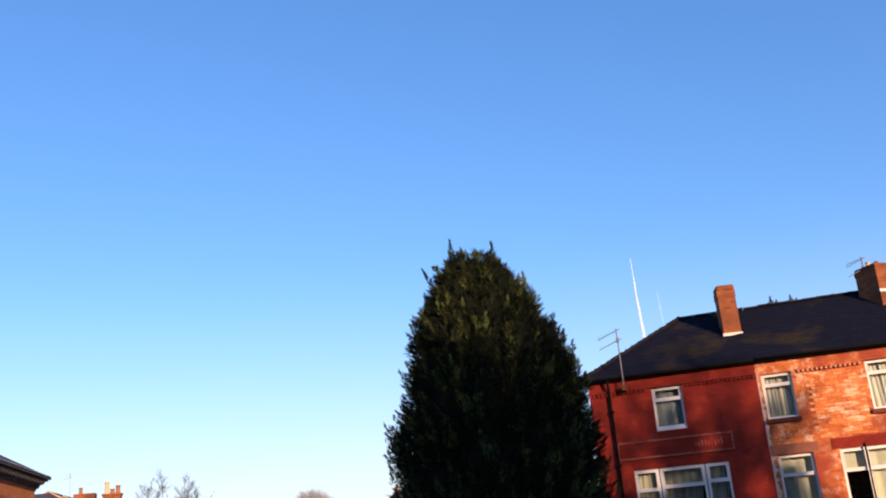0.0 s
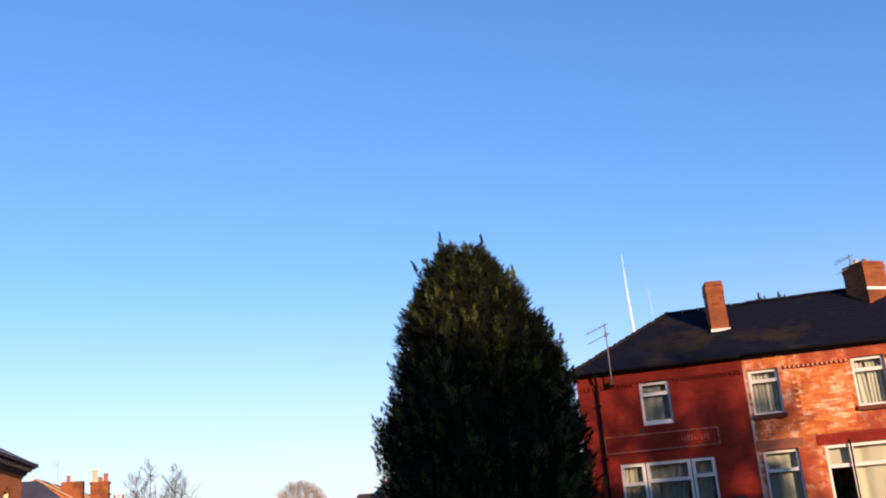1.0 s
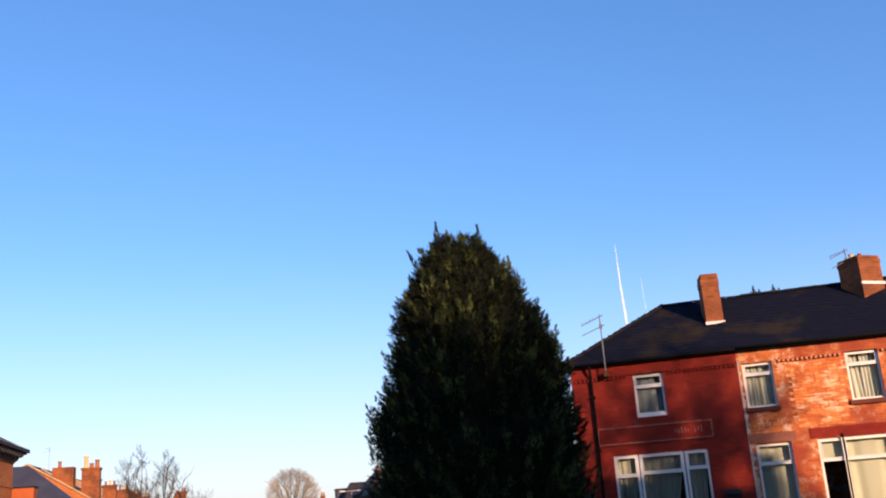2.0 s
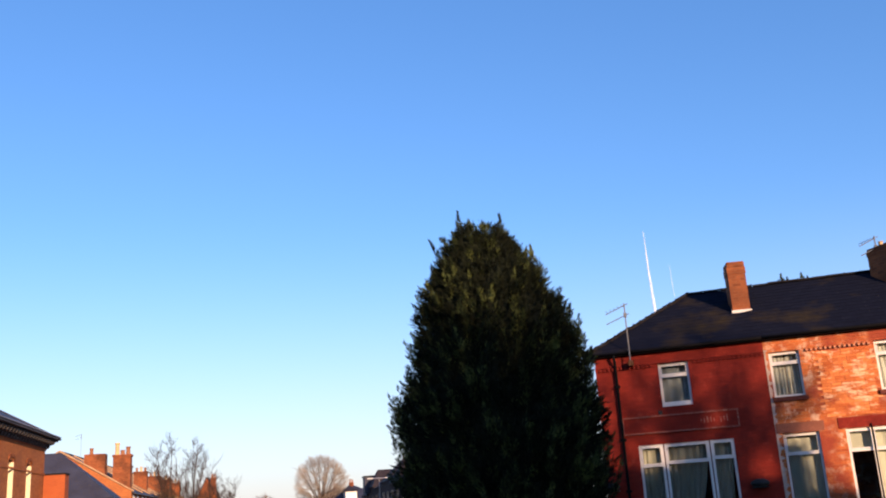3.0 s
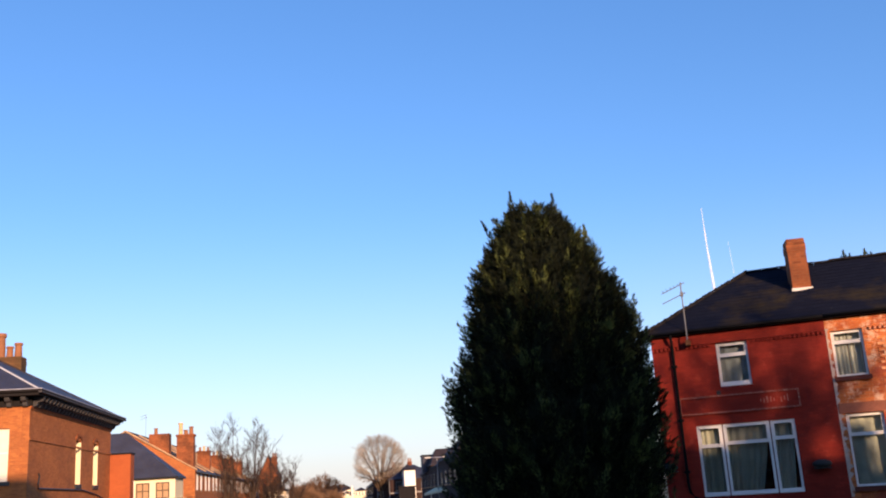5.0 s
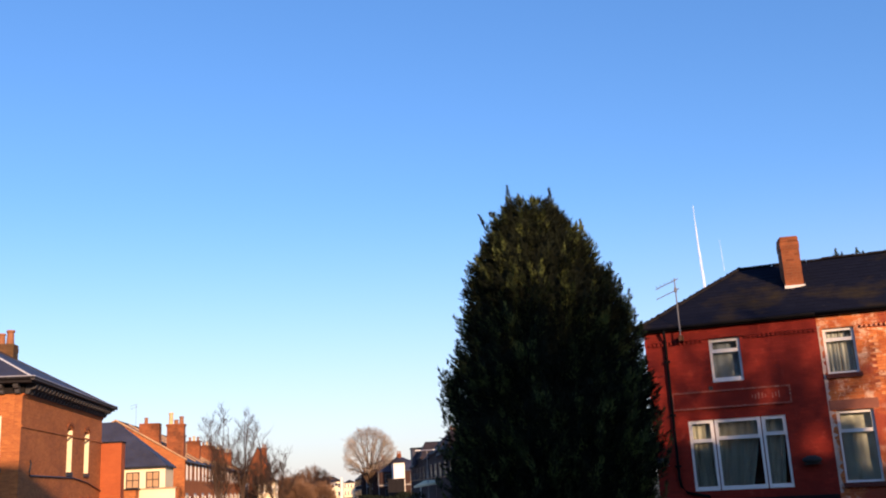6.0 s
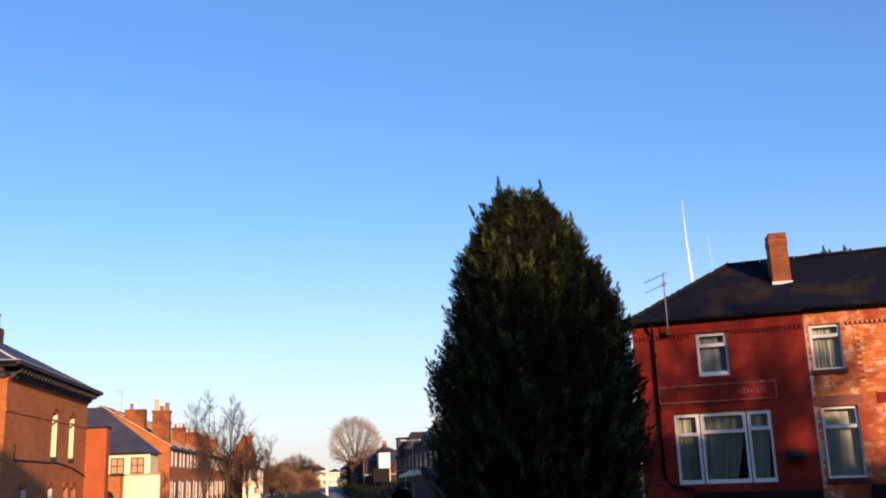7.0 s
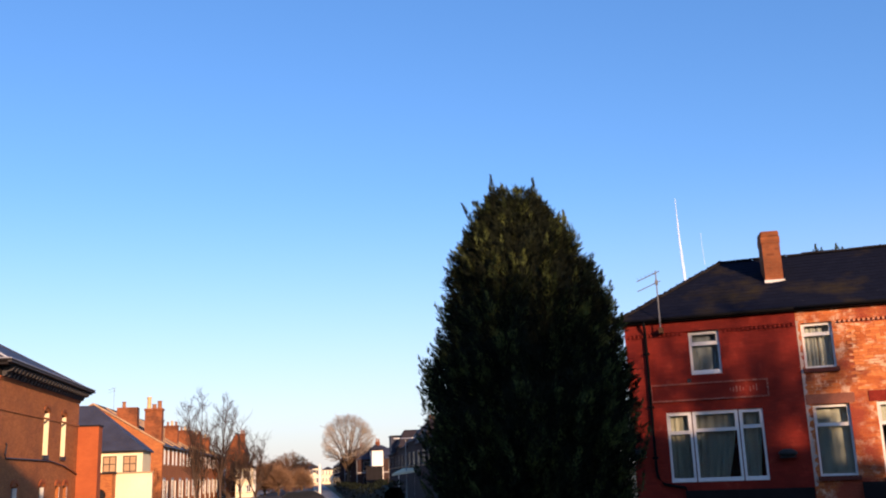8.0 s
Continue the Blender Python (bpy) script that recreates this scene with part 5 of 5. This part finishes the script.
def round_tree(x, y, z, trunk_h, middle, rx, rz, seed, label, limbs=26, twig=None, fuzz=14, halo=0):
    """A pollarded street tree: limbs fan out of a short trunk to a ball of fine twigs."""
    rng = random.Random(seed)
    ob = thing("round_tree", Matrix.Translation((x, y, z)), label, "tree")
    part("trunk", tube(bmesh.new(), [(0, 0, -0.1), (0.05, 0, trunk_h * 0.5), (0, 0, trunk_h + 0.3)], [0.42 * rx / 4.3, 0.34 * rx / 4.3, 0.3 * rx / 4.3], 10), BARK, ob, "stout grey brown trunk")
    bm, tw = bmesh.new(), bmesh.new()
    for k in range(limbs):
        a, up = k * 2.399, -0.55 + 1.55 * ((k + 0.5) / limbs)
        flat = math.sqrt(max(0.0, 1 - up * up))
        end = Vector((math.cos(a) * flat * rx, math.sin(a) * flat * rx, middle + up * rz)) * rng.uniform(0.86, 0.98)
        root = Vector((rng.uniform(-0.15, 0.15), rng.uniform(-0.15, 0.15), trunk_h + rng.uniform(-0.4, 0.3)))
        knee = root.lerp(end, 0.5) + Vector((0, 0, (0.12 + 0.1 * rng.random()) * rz))
        pts = [root, root.lerp(knee, 0.5), knee, knee.lerp(end, 0.5), end]
        tube(bm, pts, [v * max(0.35, rx / 4.3) for v in (0.13, 0.10, 0.075, 0.045, 0.02)], 6)
        for _ in range(fuzz):
            f = rng.uniform(0.35, 1.0) ** 0.8
            i = min(3, int(f * 3.999))
            base = pts[i].lerp(pts[i + 1], f * 4 - i)
            d = ((end - Vector((0, 0, middle * 0.8))).normalized() + Vector((rng.uniform(-1, 1), rng.uniform(-1, 1), rng.uniform(-0.5, 1))) * 0.7).normalized()
            length = rng.uniform(0.8, 1.7)
            tip = base + d * length
            tube(tw, [base, tip], [0.035 * rx / 4.3 + 0.01, 0.018], 4)
            for _ in range(6):
                b2 = base.lerp(tip, rng.uniform(0.3, 1))
                d2 = (d + Vector((rng.uniform(-1, 1), rng.uniform(-1, 1), rng.uniform(-0.6, 0.9))) * 0.8).normalized()
                t2 = b2 + d2 * rng.uniform(0.4, 0.9)
                off = t2 - Vector((0, 0, middle))
                reach = math.sqrt((off.x / rx) ** 2 + (off.y / rx) ** 2 + (off.z / rz) ** 2)
                if reach > 1.04:
                    t2 = Vector((0, 0, middle)) + off * (1.04 / reach)
                tube(tw, [b2, t2], [0.013, 0.008], 3)
    for _ in range(halo):
        d = Vector((rng.gauss(0, 1), rng.gauss(0, 1), rng.gauss(0.25, 1))).normalized()
        if d.z < -0.5:
            continue
        p0, p1 = (Vector((d.x * rx * q, d.y * rx * q, middle + d.z * rz * q)) for q in (rng.uniform(0.66, 0.88), rng.uniform(0.95, 1.06)))
        tube(tw, [p0, p1 + Vector((rng.uniform(-0.2, 0.2), rng.uniform(-0.2, 0.2), rng.uniform(-0.1, 0.25))) * rx / 4.3], [0.011, 0.007], 3)
    part("limb_fan", bm, BARK, ob, "fan of bare limbs")
    tagged(part("crown", tw, twig or TWIG, ob, "ball of fine bare twigs"), kind="stuff")
    return ob


SLENDER, BUSHY = "leafless slender tree in front of the terrace", "leafless spreading small tree beside the street"
slender_tree(-18.8, 72, -0.8, 9.3, 1.7, 21, SLENDER, limbs=7, spread=0.15)
slender_tree(-17.3, 73.2, -0.8, 9.1, 1.7, 27, SLENDER, limbs=7, spread=0.15)
slender_tree(-19.3, 74.5, -0.8, 6.8, 1.7, 28, SLENDER, limbs=5, stem=0.08)
slender_tree(-16.2, 75, -0.8, 7.0, 1.9, 22, BUSHY, limbs=6, stem=0.09, spread=0.4)
slender_tree(-15.2, 76, -0.8, 5.4, 1.8, 33, BUSHY, limbs=6, stem=0.08, spread=0.5)
slender_tree(-17.6, 77.5, -0.8, 5.2, 1.8, 35, BUSHY, limbs=7, stem=0.08, spread=0.5)
round_tree(-16.8, 160, -0.8, 3.3, 8.1, 4.3, 4.2, 31, "leafless round-crowned street tree with dense fine twigs", limbs=36, fuzz=12, twig=PALE_TWIG, halo=3000)
for x, y, rr, s in ((-29.2, 178, 3.3, 41), (-33, 184, 2.6, 43), (-28.6, 150, 2.1, 44), (-26.0, 147, 1.6, 45), (-23.4, 152, 1.4, 46)):
    round_tree(x, y, -0.8, 0.8, rr + 0.5, rr, rr, s, "dense brown leafless tree at the end of the street", limbs=40, twig=WARM_TWIG, halo=900)
for u, yy, s in ((4.73, 8.0, 51), (5.39, 8.2, 52)):
    p = HOUSE @ Vector((u, yy, 0))
    conifer("small_conifer", p.x, p.y, [(0.4, 0, 1.0), (3.0, 0, 0.9), (6.0, 0, 0.7), (7.9, 0, 0.34), (8.3, 0, 0.16)], [(0, 0, 7.9, 8.62, 0.0, 1.4), (0.16, 0, 7.9, 8.48, 0.04, 1.0)], 60, s, "thin conifer whose tip shows over the roof")


# ---------------------------------------------------------------- street things
def street_lamp(x, y, h, label):
    ob = thing("street_lamp", Matrix.Translation((x, y, -0.8)), label, "street lamp", "street lamps")
    part("column", tube(bmesh.new(), [(0, 0, 0), (0, 0, 1.2), (0, 0, 1.25), (0, 0, h)], [0.09, 0.09, 0.05, 0.04], 10), SHADED_TRIM, ob)
    part("arm", tube(bmesh.new(), [(-0.9, 0, h), (0.9, 0, h)], 0.04, 8), METAL, ob)
    for s in (-1, 1):
        part("lantern", boxed(s * 0.9 - 0.3, s * 0.9 + 0.3, -0.12, 0.12, h - 0.05, h + 0.07, bevel=0.03), METAL, ob)
    return ob


street_lamp(-4.5, 98, 5.9, "pale street lamp column with two short arms")
p_post = thing("sign_post", Matrix.Translation((-15.6, 116, -0.8)), "white painted post beside the road", "post")
part("post", tube(bmesh.new(), [(0, 0, 0), (0, 0, 3.4), (0, 0, 3.9)], [0.16, 0.15, 0.12], 10), RENDER_WHITE, p_post)
awn = thing("awning", street_pose(-5.9, 97.2), "cream cloth awning over a doorway", "awning")
part("canopy", thick_sheet([(0.0, 0, 2.45), (2.5, 0, 2.75), (2.5, 1.7, 3.0), (1.2, 1.7, 2.95)], 0.2), CREAM, awn)
for x in (0.7, 2.3):
    part("strut", tube(bmesh.new(), [(x, 0.3, 0), (x, 0.3, 2.5)], 0.05, 6), RENDER_WHITE, awn)


def parked_car(x, y, turn):
    ob = thing("parked_car", Matrix.Translation((x, y, ground_height(y) + 0.02)) @ Matrix.Rotation(radians(turn), 4, "Z"), "dark blue hatchback car parked at the roadside", "car", "parked cars")
    prof = [(-2.0, 0.35), (2.0, 0.35), (2.05, 0.7), (1.3, 0.92), (0.75, 1.38), (-1.1, 1.44), (-1.85, 1.0), (-2.05, 0.75)]
    body = prism([(a, b) for a, b in prof], -0.85, 0.85)
    bmesh.ops.bevel(body, geom=list(body.edges), offset=0.08, segments=2, affect="EDGES")
    part("body", body, PAINT_BLUE, ob)
    part("rear_window", prism([(-1.80, 1.04), (-1.22, 1.40), (-1.24, 1.42), (-1.84, 1.06)], -0.62, 0.62), GLASS, ob)
    for s in (-0.862, 0.842):
        part("side_window", prism([(-1.5, 1.0), (0.95, 0.98), (0.62, 1.33), (-1.0, 1.37)], s, s + 0.02), GLASS, ob)
    for wx in (-1.25, 1.3):
        for s in (-0.88, 0.68):
            t = lathe([(0.2, 0), (0.31, 0.0), (0.33, 0.04), (0.33, 0.16), (0.31, 0.2), (0.2, 0.2)], 18)
            t.transform(pose(wx, s, 0.33, -90, 0, 0))
            wheel = part("wheel", t, TYRE, ob, "black rubber tyre")
            c = lathe([(0.19, 0.02), (0.06, 0.04)], 14)
            c.transform(pose(wx, s + (0 if s < 0 else 0.14), 0.33, -90, 0, 0))
            part("rim", c, METAL, wheel)
    return ob


parked_car(-11.0, 70, STREET_ANGLE + 90)


# ---------------------------------------------------------------- unseen houses and trees added behind the viewer to shade the corner
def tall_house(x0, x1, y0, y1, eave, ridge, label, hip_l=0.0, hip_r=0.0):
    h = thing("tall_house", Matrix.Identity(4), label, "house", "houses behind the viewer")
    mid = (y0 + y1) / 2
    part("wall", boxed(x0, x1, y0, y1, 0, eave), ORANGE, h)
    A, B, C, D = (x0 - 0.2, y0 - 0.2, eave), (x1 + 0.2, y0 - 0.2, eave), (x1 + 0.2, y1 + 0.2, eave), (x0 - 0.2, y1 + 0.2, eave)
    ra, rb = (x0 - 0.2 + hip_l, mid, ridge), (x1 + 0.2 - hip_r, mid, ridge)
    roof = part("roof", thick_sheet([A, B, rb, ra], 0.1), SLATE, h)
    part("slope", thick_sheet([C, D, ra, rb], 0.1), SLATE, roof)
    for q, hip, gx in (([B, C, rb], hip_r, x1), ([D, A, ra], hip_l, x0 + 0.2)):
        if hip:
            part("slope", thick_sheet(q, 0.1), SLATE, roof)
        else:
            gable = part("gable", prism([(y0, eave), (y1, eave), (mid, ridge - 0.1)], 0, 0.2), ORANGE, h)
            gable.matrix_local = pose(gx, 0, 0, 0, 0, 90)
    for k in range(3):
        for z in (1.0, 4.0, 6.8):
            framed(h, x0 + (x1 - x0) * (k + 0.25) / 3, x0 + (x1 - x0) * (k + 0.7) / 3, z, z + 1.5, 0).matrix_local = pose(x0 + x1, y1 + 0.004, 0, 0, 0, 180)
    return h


# out of view; sizes and places are set by the shade they cast
SHADE_TREES = ((19.1, -3.0, 9.9, 1.6, 3.7, 12, 71), (20.7, -3.4, 9.9, 1.3, 3.5, 8, 72), (7.7, 3.1, 6.3, 1.6, 3.6, 24, 73), (9.4, 3.5, 6.5, 1.6, 3.8, 24, 74), (11.1, 3.2, 6.2, 1.6, 3.6, 24, 75))
tall_house(7.6, 14.6, -7, 1, 6.6, 9.2, "unseen brick house added to shade the conifer", hip_l=2.6, hip_r=2.6)
for x, y, zc, rx, rz, n, s in SHADE_TREES:
    round_tree(x, y, 0, zc - rz, zc, rx, rz, s, "unseen bare tree added to break up the sun", limbs=n)
tall_house(-8, 5, -12, -4, 10.8, 14.6, "unseen tall brick house added close behind the viewer for shade")
tall_house(15.2, 20.5, -7, 1, 6.8, 9.2, "unseen low-roofed brick house added to shade the lower windows", hip_r=1.6)
tall_house(22.6, 33, -7, 1, 6.0, 7.6, "unseen brick house added to shade the neighbour's foot")


# ---------------------------------------------------------------- vapour trails, far off
def trail(points, radii, label):
    ob = thing("vapour_trail", Matrix.Identity(4), label, "vapour trail", "vapour trails")
    part("streak", tube(bmesh.new(), points, radii, 6), VAPOUR, ob)


trail([(369.3, 1453.8, 410), (369.7, 1453.7, 385), (370.0, 1453.6, 360), (370.4, 1453.6, 338), (371.3, 1453.3, 322), (371.4, 1453.2, 312), (372.3, 1453, 295), (373.2, 1452.8, 260)], [0.35, 0.6, 0.9, 1.2, 1.6, 1.7, 1.9, 2.0], "bright white vapour trail rising from behind the roof")
trail([(401.5, 1445.2, 350), (402.6, 1445, 325), (403.6, 1444.7, 300)], [0.15, 0.25, 0.3], "faint short vapour trail beside the bright one")


# ---------------------------------------------------------------- satellite dish
dish = thing("satellite_dish", street_pose(-23.3, 64.85, 0.9), "dark grey satellite dish on the brick outhouse", "satellite dish")
bowl = lathe([(0.02, 0.0), (0.2, 0.03), (0.42, 0.13), (0.43, 0.15), (0.2, 0.06), (0.02, 0.03)], 20)
bowl.transform(pose(0, -0.2, 0, 80, 0, 20))
part("bowl", bowl, FASCIA, dish, smooth=True)
part("arm", tube(bmesh.new(), [(0, -0.2, -0.1), (0, -0.7, -0.25)], 0.02, 6), METAL, dish)
part("mount", tube(bmesh.new(), [(0, 0.15, -0.3), (0, 0.0, -0.15), (0, -0.2, 0)], 0.03, 6), METAL, dish)
